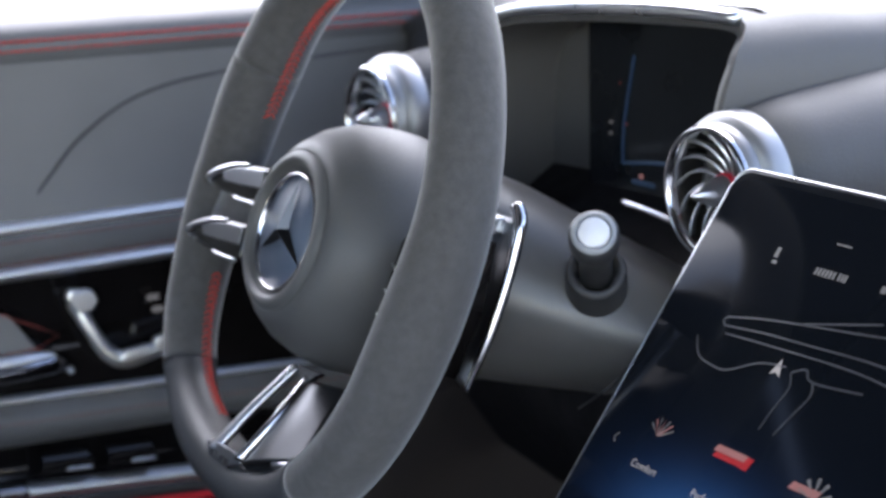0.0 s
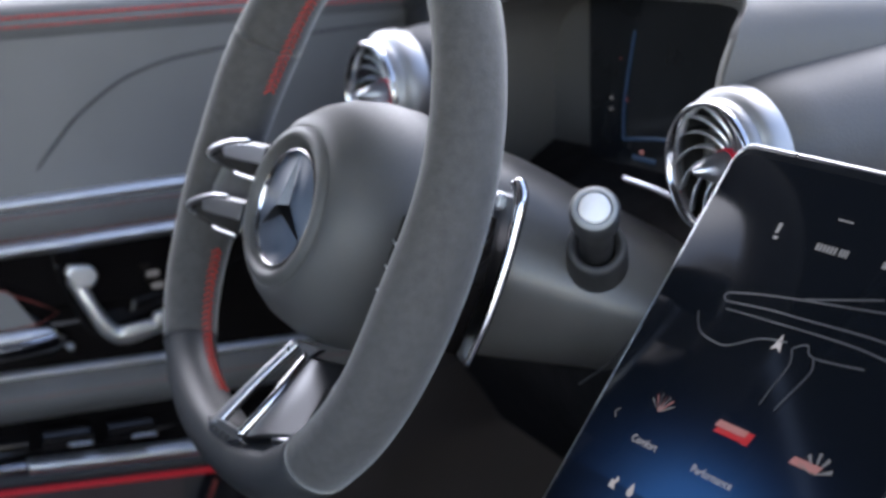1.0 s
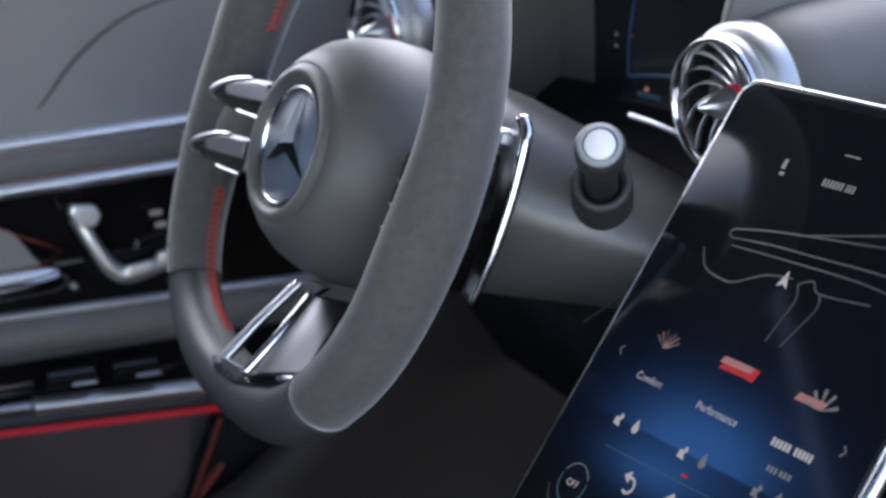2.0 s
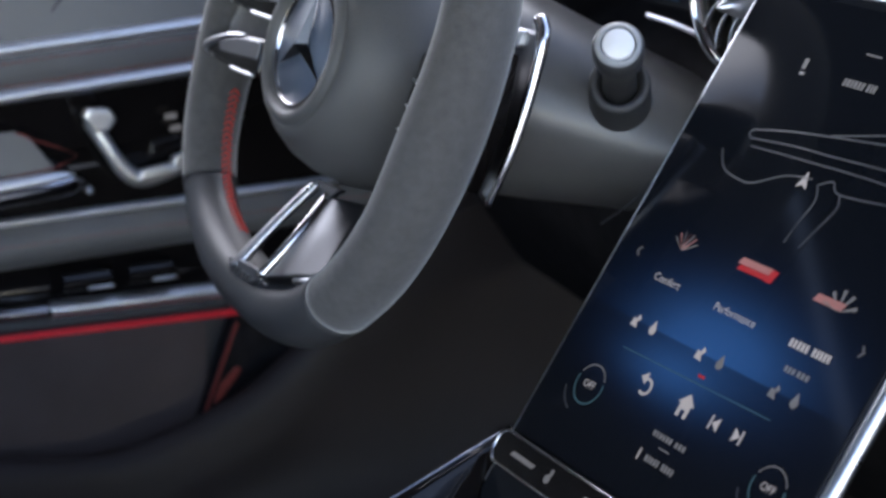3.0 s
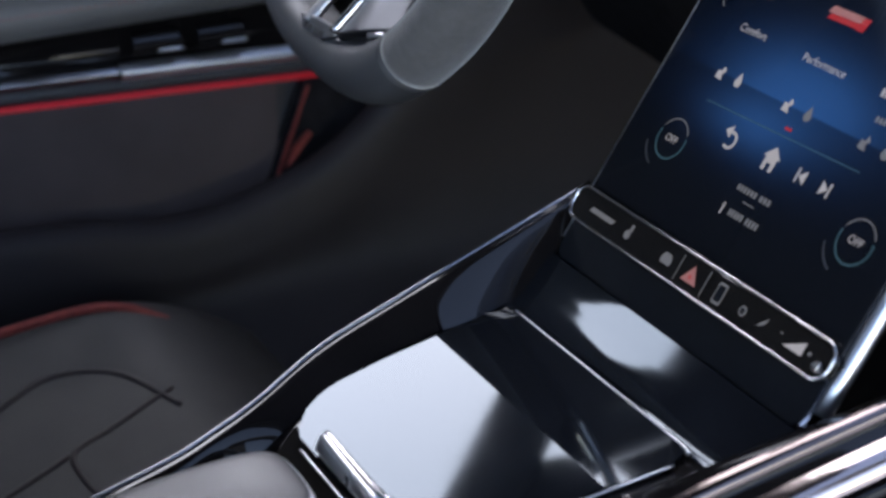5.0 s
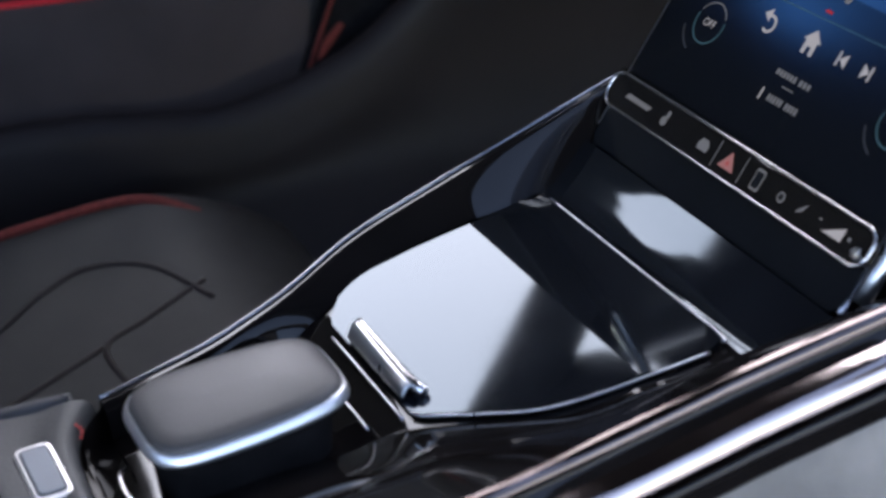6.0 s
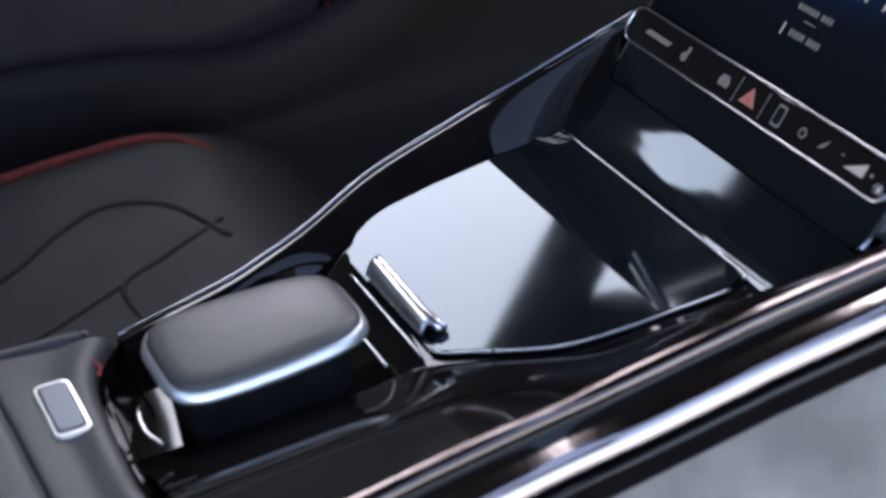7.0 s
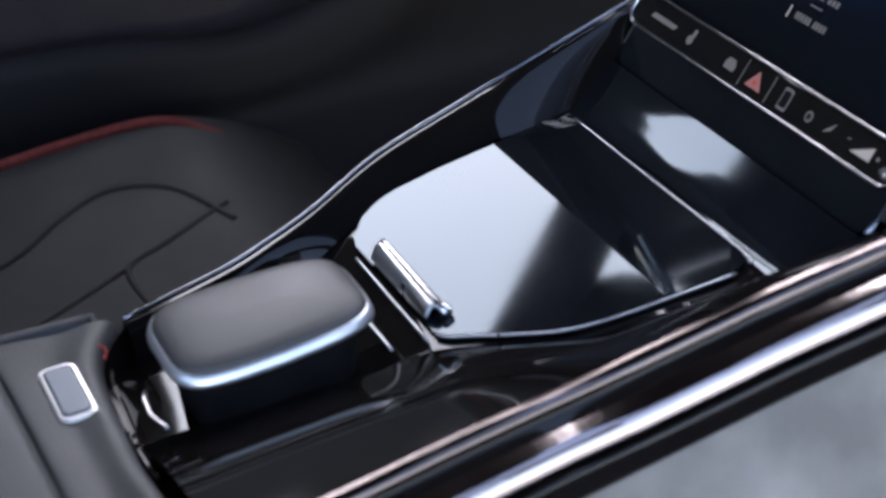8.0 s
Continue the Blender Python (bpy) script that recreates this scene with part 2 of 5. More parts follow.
wheel = thing("steering_wheel", WC, "flat-bottomed steering wheel in charcoal suede and black leather with red seams", "steering wheel")
RIM_UV = [(-0.010, -0.1571), (0.0499, -0.1518), (0.0954, -0.122), (0.1262, -0.0782), (0.1427, -0.0192), (0.1477, 0.0398), (0.1337, 0.0931), (0.1017, 0.1437), (0.0544, 0.1797),
          (-0.010, 0.1929), (-0.0751, 0.1817), (-0.1239, 0.1463), (-0.1498, 0.0908), (-0.1595, 0.0382), (-0.1634, -0.0188), (-0.1527, -0.0804), (-0.1221, -0.1223), (-0.073, -0.1476)]
RIM_FAT = [0.946, 0.990, 1.013, 1.033, 1.085, 1.010, 0.978, 0.958, 0.979, 0.996, 1.012, 1.027, 1.100, 1.038, 0.963, 0.860, 0.820, 0.900]
RIM = [on_wheel(u, v) for u, v in RIM_UV]
rim_line = curve_points(RIM, 10, closed=True)
NR = len(rim_line)
rim_fat = [p.x for p in curve_points([(f, 0, 0) for f in RIM_FAT], 10, closed=True)]
R_IN, R_AX = 0.0200, 0.0228


def rim_piece(name, i0, i1, material, label, grow=1.0):
    pts = [rim_line[i % NR] for i in range(i0, i1 + 1)]
    return part(name, tube(pts, [R_IN * grow * rim_fat[i % NR] for i in range(i0, i1 + 1)], seg=28, n=1, flat=R_AX / R_IN, up=W_AX), material, wheel, label)


S1, S3 = 17, 157
right_grip = rim_piece("rim_grip", S1, 118, SUEDE, "charcoal suede rim covering")
rim_piece("rim_leather", S3, NR + S1, LEATHER, "smooth black leather rim covering", 0.985)
rim_piece("rim_grip", 118, S3, SUEDE, "charcoal suede rim covering")


def rim_ring(i, material, name):
    a, b = rim_line[i % NR], rim_line[(i + 1) % NR]
    d = (b - a).normalized()
    side = d.cross(W_AX).normalized()
    fat = rim_fat[i % NR]
    pts = [a + side * (R_IN * fat + 0.0002) * math.cos(g) + W_AX * (R_AX * fat + 0.0002) * math.sin(g) for g in (k * math.pi / 12 for k in range(24))]
    part(name, tube(pts, 0.0007, seg=5, n=1, closed=True, up=d), material, wheel, "dark seam in the rim covering")


rim_ring(S1, PLASTIC, "rim_seam")
rim_ring(S3, PLASTIC, "rim_seam")


def inner_line(i0, i1, lift):
    out = []
    for i in range(i0, i1 + 1, 4):
        p = rim_line[i % NR]
        d = (rim_line[(i + 1) % NR] - rim_line[(i - 1) % NR]).normalized()
        inward = W_AX.cross(d).normalized()
        if (WC - p).dot(inward) < 0:
            inward = -inward
        g = radians(lift)
        fat = rim_fat[i % NR]
        out.append(p + inward * (R_IN * fat + 0.0003) * math.cos(g) + W_AX * (R_AX * fat + 0.0003) * math.sin(g))
    return out


for i0, i1 in ((92, 127), (145, 171), (14, 40)):
    for lift, slant in ((-8, 0.9), (-19, -0.9)):
        pts = inner_line(i0, i1, lift)
        mid = pts[len(pts) // 2]
        stitches("rim_stitching", pts, RED, wheel, length=0.0060, gap=-0.0016, r=0.0009, out=(WC - mid).normalized(), slant=slant, n=8)

# hub with its emblem
hub = part("airbag_cover", revolve(WC + 0.004 * W_UP, W_AX, [(0.0, 0.020), (0.040, 0.021), (0.0415, 0.026), (0.044, 0.0295), (0.048, 0.0285), (0.0510, 0.0255), (0.0516, 0.0245), (0.0524, 0.0247), (0.060, 0.0185),
                                       (0.069, 0.007), (0.0755, -0.008), (0.079, -0.028), (0.079, -0.046), (0.070, -0.060), (0.0, -0.060)], 72, up=W_UP), HUB, wheel, "domed dark grey airbag cover with a round raised rim")
part("cover_seam", revolve(WC + 0.004 * W_UP, W_AX, [(0.0508, 0.0252), (0.0514, 0.0262), (0.0521, 0.0250)], 72, up=W_UP), SUEDE, hub, "fine round seam")
EM = WC + 0.003 * W_UP
part("emblem_disc", revolve(EM, W_AX, [(0.0, 0.0235), (0.0352, 0.0235), (0.0355, 0.020)], 48, up=W_UP), EMBLEM, hub, "blue-grey glossy disc")
part("emblem_ring", revolve(EM, W_AX, [(0.0350, 0.020), (0.0355, 0.0252), (0.0362, 0.0260), (0.0372, 0.0258), (0.0378, 0.024), (0.0378, 0.020)], 60, up=W_UP), CHROME, hub, "chrome ring")
bm = bmesh.new()
tip = bm.verts.new(on_wheel(0, 0.003, 0.0315))
ring = []
for k in range(6):
    a = math.pi / 2 + k * math.pi / 3
    r = 0.0345 if k % 2 == 0 else 0.0040
    w = 0.0245 if k % 2 == 0 else 0.0245
    ring.append(bm.verts.new(on_wheel(r * math.cos(a), 0.003 + r * math.sin(a), w)))
for k in range(6):
    bm.faces.new((tip, ring[k], ring[(k + 1) % 6]))
part("emblem_star", bm, SPOKE_DARK, hub, "dark silver three-armed relief", smooth=False)


def spoke_arm(s, dw=0.0):
    """The leather-covered arm between hub and rim, and its two control pods."""
    rails = []
    for u, vh, w in ((0.060, 0.034, -0.012), (0.095, 0.033, -0.006), (0.125, 0.036, -0.002), (0.150, 0.040, 0.0)) if s > 0 else ((0.060, 0.026, -0.014), (0.100, 0.024, -0.010), (0.130, 0.025, -0.006), (0.152, 0.028, -0.004)):
        sec = [(-vh, -0.012), (-vh, 0.004), (-vh * 0.7, 0.0125), (0, 0.0145), (vh * 0.7, 0.0125), (vh, 0.004), (vh, -0.012), (0, -0.017)]
        rails.append([on_wheel(s * u, -0.004 + v, w + h + 0.5 * dw) for v, h in sec])
    if s > 0:
        part("spoke", grid(rails, closed_v=True, caps=True), GLOSS, wheel, "glossy black side spoke")
        for k in range(3):
            part("spoke_line", tube([on_wheel(0.072, -0.026 + 0.016 * k, -0.0125), on_wheel(0.092, -0.032 + 0.016 * k, -0.0080)], 0.0006, seg=6, up=W_AX), SATIN, wheel, "thin silver line")
        return
    part("spoke", grid(rails, closed_v=True, caps=True), SUEDE, wheel, "suede-covered side spoke")
    for du, dv in ((0.0, 0.0), (0.009, -0.039)):
        def at(u, v, w):
            return on_wheel(s * (u + du), v + dv, w + dw)
        prof = [(0.045, 0.0370), (0.070, 0.0355), (0.092, 0.0325), (0.115, 0.0265), (0.130, 0.0205), (0.1365, 0.0170), (0.132, 0.0138), (0.112, 0.0115), (0.075, 0.0110), (0.045, 0.0120)]
        pod = part("control_pod", slab([at(u, v, 0.010) for u, v in prof], 0.0145 * W_AX, 0.0035, 3), GLOSS, wheel, "glossy black touch control pod")
        edge = [(0.078, 0.0345, 0.0240), (0.100, 0.0305, 0.0248), (0.120, 0.0243, 0.0250), (0.1325, 0.0190, 0.0245), (0.1360, 0.0165, 0.0225), (0.129, 0.0132, 0.0205)]
        part("pod_trim", tube([at(*p) for p in edge], [0.0008, 0.0019, 0.0024, 0.0026, 0.0022, 0.0008], seg=8, up=W_AX), SATIN, pod, "chrome edge")
        # sky reflection on the pod's glossy top, drawn as a grey metal plate
        key = [(0.114, 0.0242), (0.094, 0.0295), (0.070, 0.0325), (0.050, 0.0335), (0.050, 0.0225), (0.084, 0.0200), (0.108, 0.0190)]
        part("pod_sheen", slab([at(u, v, 0.0244) for u, v in key], 0.0012 * W_AX, 0.0005), SPOKE, pod, "grey plate standing for the sky's reflection", smooth=False)
        part("pod_line", tube([at(0.052, 0.0118, 0.0235), at(0.075, 0.0110, 0.0240), at(0.088, 0.0112, 0.0238)], 0.0011, seg=6, up=W_AX), SATIN, pod, "chrome strip")


spoke_arm(-1)
spoke_arm(1, -0.034)

# lower twin spoke in satin metal
def ribbon(left, right, bulge, thick, n=8):
    """A curved plate between two edges; bulge lifts its middle."""
    rails = []
    a, b = curve_points(left, n), curve_points(right, n)
    for k in range(9):
        f = k / 8
        rails.append([p.lerp(q, f) + W_AX * bulge * math.sin(math.pi * f) for p, q in zip(a, b)])
    bm = grid(rails)
    bmesh.ops.recalc_face_normals(bm, faces=bm.faces)
    bmesh.ops.solidify(bm, geom=bm.faces[:], thickness=thick)
    return bm


part("lower_spoke", ribbon([on_wheel(0.016, -0.082, -0.012), on_wheel(0.020, -0.110, 0.004), on_wheel(0.017, -0.141, 0.0190)],
                           [on_wheel(0.050, -0.078, -0.022), on_wheel(0.064, -0.098, -0.007), on_wheel(0.078, -0.120, 0.008)], 0.005, 0.006), SPOKE_DARK, wheel, "brushed grey metal lower spoke")
part("lower_spoke", ribbon([on_wheel(-0.0140, -0.078, -0.014), on_wheel(-0.0225, -0.112, 0.004), on_wheel(-0.031, -0.144, 0.0190)],
                           [on_wheel(-0.0030, -0.078, -0.013), on_wheel(-0.0115, -0.112, 0.005), on_wheel(-0.016, -0.142, 0.0205)], 0.003, 0.005), SATIN, wheel, "narrow silver spoke bar")
part("spoke_edge", tube([on_wheel(0.016, -0.082, -0.0115), on_wheel(0.0195, -0.110, 0.0050), on_wheel(0.016, -0.140, 0.0200)], 0.0034, seg=8, up=W_AX), CHROME, wheel, "polished edge of the spoke")
part("spoke_edge", tube([on_wheel(0.051, -0.080, -0.0215), on_wheel(0.065, -0.100, -0.0065), on_wheel(0.077, -0.121, 0.0080), on_wheel(0.052, -0.131, 0.0150)], 0.0024, seg=8, up=W_AX), SATIN, wheel, "rounded silver lip of the spoke")
part("spoke_cap", slab([on_wheel(u, v, -0.013) for u, v in ((-0.002, -0.076), (0.034, -0.074), (0.016, -0.086))], 0.004 * W_AX, 0.001), DARK_CHROME, wheel, "dark chrome cap over the spoke", smooth=False)
badge = part("spoke_foot", slab([on_wheel(u, v, 0.0165) for u, v in ((-0.0330, -0.1400), (-0.010, -0.1370), (0.018, -0.1365), (0.0195, -0.1415), (0.004, -0.1480), (-0.026, -0.1485))], 0.0042 * W_AX, 0.0014), SPOKE, wheel, "grey metal plate with a dark badge", smooth=False)
for k in range(4):
    u = -0.0250 + k * 0.0080
    part("badge_bar", slab([on_wheel(a, b, 0.0208) for a, b in ((u, -0.1470), (u + 0.0056, -0.1466), (u + 0.0064, -0.1425), (u + 0.0008, -0.1429))], 0.0004 * W_AX), PLASTIC, badge, smooth=False)

# shift paddle behind the right of the rim
paddle = part("shift_paddle", ribbon([on_wheel(0.106, 0.050, -0.052), on_wheel(0.117, 0.006, -0.052), on_wheel(0.112, -0.046, -0.052)],
                                     [on_wheel(0.134, 0.052, -0.051), on_wheel(0.139, 0.006, -0.052), on_wheel(0.129, -0.052, -0.051)], 0.002, 0.004), SPOKE, wheel, "grey metal shift paddle")
part("paddle_edge", tube([on_wheel(0.130, 0.058, -0.049), on_wheel(0.138, 0.049, -0.049), on_wheel(0.1398, 0.025, -0.050), on_wheel(0.1401, 0.002, -0.050), on_wheel(0.1377, -0.0224, -0.050), on_wheel(0.1310, -0.052, -0.050)],
                         [0.0046, 0.0044, 0.0036, 0.0032, 0.003, 0.0022], seg=10, up=W_AX), CHROME, paddle, "polished chrome edge")
part("paddle_block", slab([on_wheel(u, v, -0.056) for u, v in rounded(0.026, 0.011, 0.003, 4, 0.108, 0.045)], 0.010 * W_AX, 0.002), SATIN, paddle, "satin silver block", smooth=False)
part("paddle_arm", slab([on_wheel(u, v, -0.054) for u, v in ((0.116, -0.0085), (0.1235, -0.0065), (0.1145, -0.0275), (0.1075, -0.0320))], 0.005 * W_AX, 0.0015), CHROME, paddle, "polished chrome arm", smooth=False)
part("paddle_mount", slab([on_wheel(u, v, -0.062) for u, v in rounded(0.040, 0.030, 0.006, 4, 0.085, 0.010)], 0.012 * W_AX, 0.002), DARK_CHROME, paddle)

# ---- steering column with stalk ----
column = thing("steering_column", on_wheel(0, 0, -0.1), "black leather-grained steering column shroud", "steering column")
COLUMN_RINGS = [(-0.060, 0.060, 0.058, 0.050, 0.0), (-0.062, 0.076, 0.070, 0.060, 0.0), (-0.068, 0.084, 0.0755, 0.064, 0.0), (-0.085, 0.091, 0.0765, 0.064, 0.002), (-0.115, 0.104, 0.0735, 0.060, 0.008),
                (-0.150, 0.128, 0.066, 0.056, 0.014), (-0.190, 0.155, 0.058, 0.050, 0.020), (-0.240, 0.190, 0.050, 0.044, 0.026)]


def column_ring(w, wide, top, low, shift):
    """One section of the shroud: broad shoulders above, a narrower keel below."""
    out = []
    for k in range(64):
        a = 2 * math.pi * k / 64
        c, q = math.cos(a), math.sin(a)
        x = math.copysign(abs(c) ** 0.85, c) * wide * (1.0 if q > 0 else 1.0 - 0.55 * abs(q) ** 1.2)
        out.append(on_wheel(x + shift, (top if q > 0 else low) * math.copysign(abs(q) ** 0.9, q), w))
    return out


part("shroud", grid([column_ring(*r) for r in COLUMN_RINGS], closed_v=True), COLUMN, column)
part("shroud_seam", tube([on_wheel(0.137, -0.004, -0.160), on_wheel(0.122, -0.030, -0.158), on_wheel(0.100, -0.052, -0.155)], 0.0008, seg=5, up=W_AX), PLASTIC, column, "fine moulding seam")
part("collar_gap", tube(column_ring(-0.0665, 0.0842, 0.0757, 0.0702, 0.0), 0.0010, seg=5, n=1, closed=True, up=W_AX), PLASTIC, column, "dark gap round the column collar")
A, B = Vector((-0.178, 0.120, 0.7625)), Vector((-0.1235, 0.0815, 0.8035))
ax = (B - A).normalized()
stalk = part("stalk", revolve(A, ax, [(0.0, -0.03), (0.0105, -0.03), (0.0098, 0.03), (0.0102, 0.050), (0.0138, 0.060), (0.0145, 0.068), (0.0145, 0.077), (0.0130, 0.0800)], 40), PLASTIC, column, "black gear selector stalk")
part("stalk_socket", revolve(A, ax, [(0.0105, 0.008), (0.0140, 0.016), (0.0165, 0.017), (0.0182, 0.012), (0.0190, -0.03)], 40), PLASTIC, column, "round black stalk socket")
part("stalk_button", revolve(A, ax, [(0.0, 0.0832), (0.0080, 0.0828), (0.0088, 0.0818), (0.0092, 0.0795)], 36), PEARL, stalk, "silver round end button")
part("button_ring", revolve(A, ax, [(0.0096, 0.0795), (0.0097, 0.0820), (0.0108, 0.0823), (0.0124, 0.0812), (0.0131, 0.0790)], 36), BUTTON, stalk, "grey satin ring")

# ---- centre display ----
ST = radians(36.24)
S_UP, S_N = Vector((0, math.sin(ST), math.cos(ST))), Vector((0, -math.cos(ST), math.sin(ST)))
SO = Vector((0, 0, 0.6))


def on_screen(x, h, d=0.0):
    return SO + Vector((x, 0, 0)) + h * S_UP + d * S_N


display = thing("central_display", SO, "tall tilted touchscreen with a lit blue menu above the console", "touchscreen")
outline = [(x, h) for x, h in rounded(0.218, 0.335, 0.012, 6, 0, 0.123)]
part("display_body", slab([on_screen(x, h, -0.010) for x, h in outline], 0.0085 * S_N, 0.002), DARK_CHROME, display, "dark metal display housing", smooth=False)
part("display_glass", slab([on_screen(x * 0.985, (h - 0.123) * 0.99 + 0.123, -0.0016) for x, h in outline], 0.0016 * S_N, 0.0006), GLASS, display, "black glossy display glass", smooth=False)
part("display_side", tube([on_screen(0.1098, h, -0.006) for h in (-0.03, 0.06, 0.15, 0.275)], 0.0045, seg=10, n=4), SATIN, display, "broad satin silver side edge")
rim_pts = [p for p in outline if p[1] > -0.02]
part("display_rim", tube([on_screen(0.109, -0.03, -0.002)] + [on_screen(x, h, -0.002) for x, h in rim_pts] + [on_screen(-0.109, -0.03, -0.002)], 0.0011, seg=6, n=1, up=S_N), SATIN, display, "thin silver edge")

# lit menu: a blue glow on the glass, drawn as a thin lit layer
def menu_material():
    m = bpy.data.materials.new("lit_menu_blue")
    m.use_nodes = True
    nt = m.node_tree
    n, link, b = nt.nodes, nt.links.new, nt.nodes["Principled BSDF"]
    b.inputs["Base Color"].default_value = (0.004, 0.005, 0.007, 1)
    b.inputs["Roughness"].default_value = 0.08
    b.inputs["Specular IOR Level"].default_value = 0.12
    uv = n.new("ShaderNodeTexCoord")
    sep = n.new("ShaderNodeSeparateXYZ")
    link(uv.outputs["UV"], sep.inputs["Vector"])

    def math_node(op, a, c=None, d=None):
        k = n.new("ShaderNodeMath")
        k.operation = op
        for i, v in enumerate((a, c, d)):
            if v is None:
                continue
            if isinstance(v, (int, float)):
                k.inputs[i].default_value = v
            else:
                link(v, k.inputs[i])
        return k.outputs[0]

    def blob(cx, cy, rx, ry):
        dx = math_node("DIVIDE", math_node("SUBTRACT", sep.outputs["X"], cx), rx)
        dy = math_node("DIVIDE", math_node("SUBTRACT", sep.outputs["Y"], cy), ry)
        d = math_node("ADD", math_node("MULTIPLY", dx, dx), math_node("MULTIPLY", dy, dy))
        return math_node("POWER", 2.718, math_node("MULTIPLY", d, -1.0))

    core = blob(0.52, 0.355, 0.32, 0.105)
    wide = math_node("MULTIPLY", blob(0.5, 0.36, 0.40, 0.145), 0.22)
    low = math_node("MULTIPLY", blob(0.40, 0.285, 0.20, 0.05), 0.55)
    above = math_node("GREATER_THAN", sep.outputs["Y"], 0.345)
    upper = math_node("MULTIPLY", core, math_node("ADD", math_node("MULTIPLY", above, 0.55), 0.45))
    total = math_node("ADD", math_node("ADD", upper, wide), low)
    col = n.new("ShaderNodeMix")
    col.data_type = "RGBA"
    col.inputs[6].default_value = (0.0003, 0.0014, 0.006, 1)
    col.inputs[7].default_value = (0.0012, 0.0078, 0.027, 1)
    link(math_node("MINIMUM", total, 1.0), col.inputs[0])
    link(col.outputs[2], b.inputs["Emission Color"])
    link(math_node("MULTIPLY", total, 1.0), b.inputs["Emission Strength"])
    return m


MENU = menu_material()
bm = bmesh.new()
uv_layer = bm.loops.layers.uv.new("UVMap")
outl = [(x * 0.97, (h - 0.128) * 0.93 + 0.135) for x, h in rounded(0.218, 0.32, 0.012, 6, 0, 0.128)]
f = bm.faces.new([bm.verts.new(on_screen(x, h, 0.0003)) for x, h in outl])
for lp, (x, h) in zip(f.loops, outl):
    lp[uv_layer].uv = (x / 0.218 + 0.5, (h + 0.02) / 0.31)
menu = part("lit_menu", bm, MENU, display, "lit menu glowing deep blue", smooth=False)


def ui(name, pts, material, closed=True, width=0.0008, d=0.0006, parent=None):
    """A lit mark on the display: a filled outline or a thin line."""
    if closed:
        bm = bmesh.new()
        bm.faces.new([bm.verts.new(on_screen(x, h, d)) for x, h in pts])
        for fc in bm.faces:
            fc.normal_update()
            if fc.normal.dot(S_N) < 0:
                fc.normal_flip()
    else:
        rows = []
        p = [Vector((x, h, 0)) for x, h in pts]
        for i, q in enumerate(p):
            t = (p[min(i + 1, len(p) - 1)] - p[max(i - 1, 0)]).normalized()
            s = Vector((-t.y, t.x, 0)) * width / 2
            rows.append([on_screen(*(q + s).xy, d), on_screen(*(q - s).xy, d)])
        bm = grid(rows)
    return part(name, bm, material, parent or menu, smooth=False)


def ui_text(name, word, x, h, size, material, parent=None, d=0.0006, bold=0.0):
    cu = bpy.data.curves.new(name, "FONT")
    cu.body, cu.size, cu.align_x, cu.align_y, cu.offset = word, size, "CENTER", "CENTER", bold
    cu.resolution_u = 3
    tmp = bpy.data.objects.new(name, cu)
    me = bpy.data.meshes.new_from_object(tmp)
    bpy.data.objects.remove(tmp)
    me.transform(Matrix.Translation(on_screen(x, h, d)) @ Matrix(((1, 0, 0), tuple((0, S_UP.y, S_N.y)), tuple((0, S_UP.z, S_N.z)))).to_4x4())
    me.materials.append(material)
    ob = new(name, me)
    ob.parent = parent or menu
    return ob


def arc(cx, cy, r, a0, a1, n=24, ry=None):
    return [(cx + r * math.cos(radians(a0 + (a1 - a0) * k / n)), cy + (ry or r) * math.sin(radians(a0 + (a1 - a0) * k / n))) for k in range(n + 1)]


def rect(x, h, w, t, skew=0.0):
    return [(x - w / 2 - skew, h - t / 2), (x + w / 2 - skew, h - t / 2), (x + w / 2 + skew, h + t / 2), (x - w / 2 + skew, h + t / 2)]


ui_text("menu_word", "Comfort", -0.055, 0.1125, 0.0062, WHITE_UI)
ui_text("menu_word", "Performance", 0.003, 0.1115, 0.0063, WHITE_UI)
ui_text("menu_word", "OFF", -0.069, 0.0445, 0.0058, WHITE_UI)
ui_text("menu_word", "OFF", 0.080, 0.0450, 0.0058, WHITE_UI)
def bars(x, h, w, t, m, n):
    """A word that cannot be read: short bars of its size."""
    for k in range(n):
        ui("menu_bar", rect(x - w / 2 + w * (k + 0.5) / n, h, w / n * 0.72, t), m)


for x, w, h, t, m in ((0.0525, 0.014, 0.1115, 0.0050, WHITE_UI), (0.0685, 0.013, 0.1115, 0.0050, WHITE_UI), (0.055, 0.008, 0.099, 0.0036, GREY_UI), (0.0645, 0.009, 0.099, 0.0036, GREY_UI),
                      (0.001, 0.016, 0.0405, 0.0036, GREY_UI), (0.0155, 0.009, 0.0405, 0.0036, GREY_UI), (0.0065, 0.012, 0.0350, 0.0008, GREY_UI), (0.0025, 0.012, 0.0275, 0.0042, GREY_UI), (0.0155, 0.010, 0.0275, 0.0042, GREY_UI),
                      (-0.004, 0.016, 0.243, 0.005, GREY_UI), (0.009, 0.007, 0.243, 0.005, GREY_UI), (-0.001, 0.016, 0.260, 0.0012, GREY_UI), (-0.0085, 0.0016, 0.0275, 0.0075, WHITE_UI)):
    bars(x, h, w, t * 0.85, m, max(1, round(w / 0.0026)) if t > 0.003 and w > 0.004 else 1)
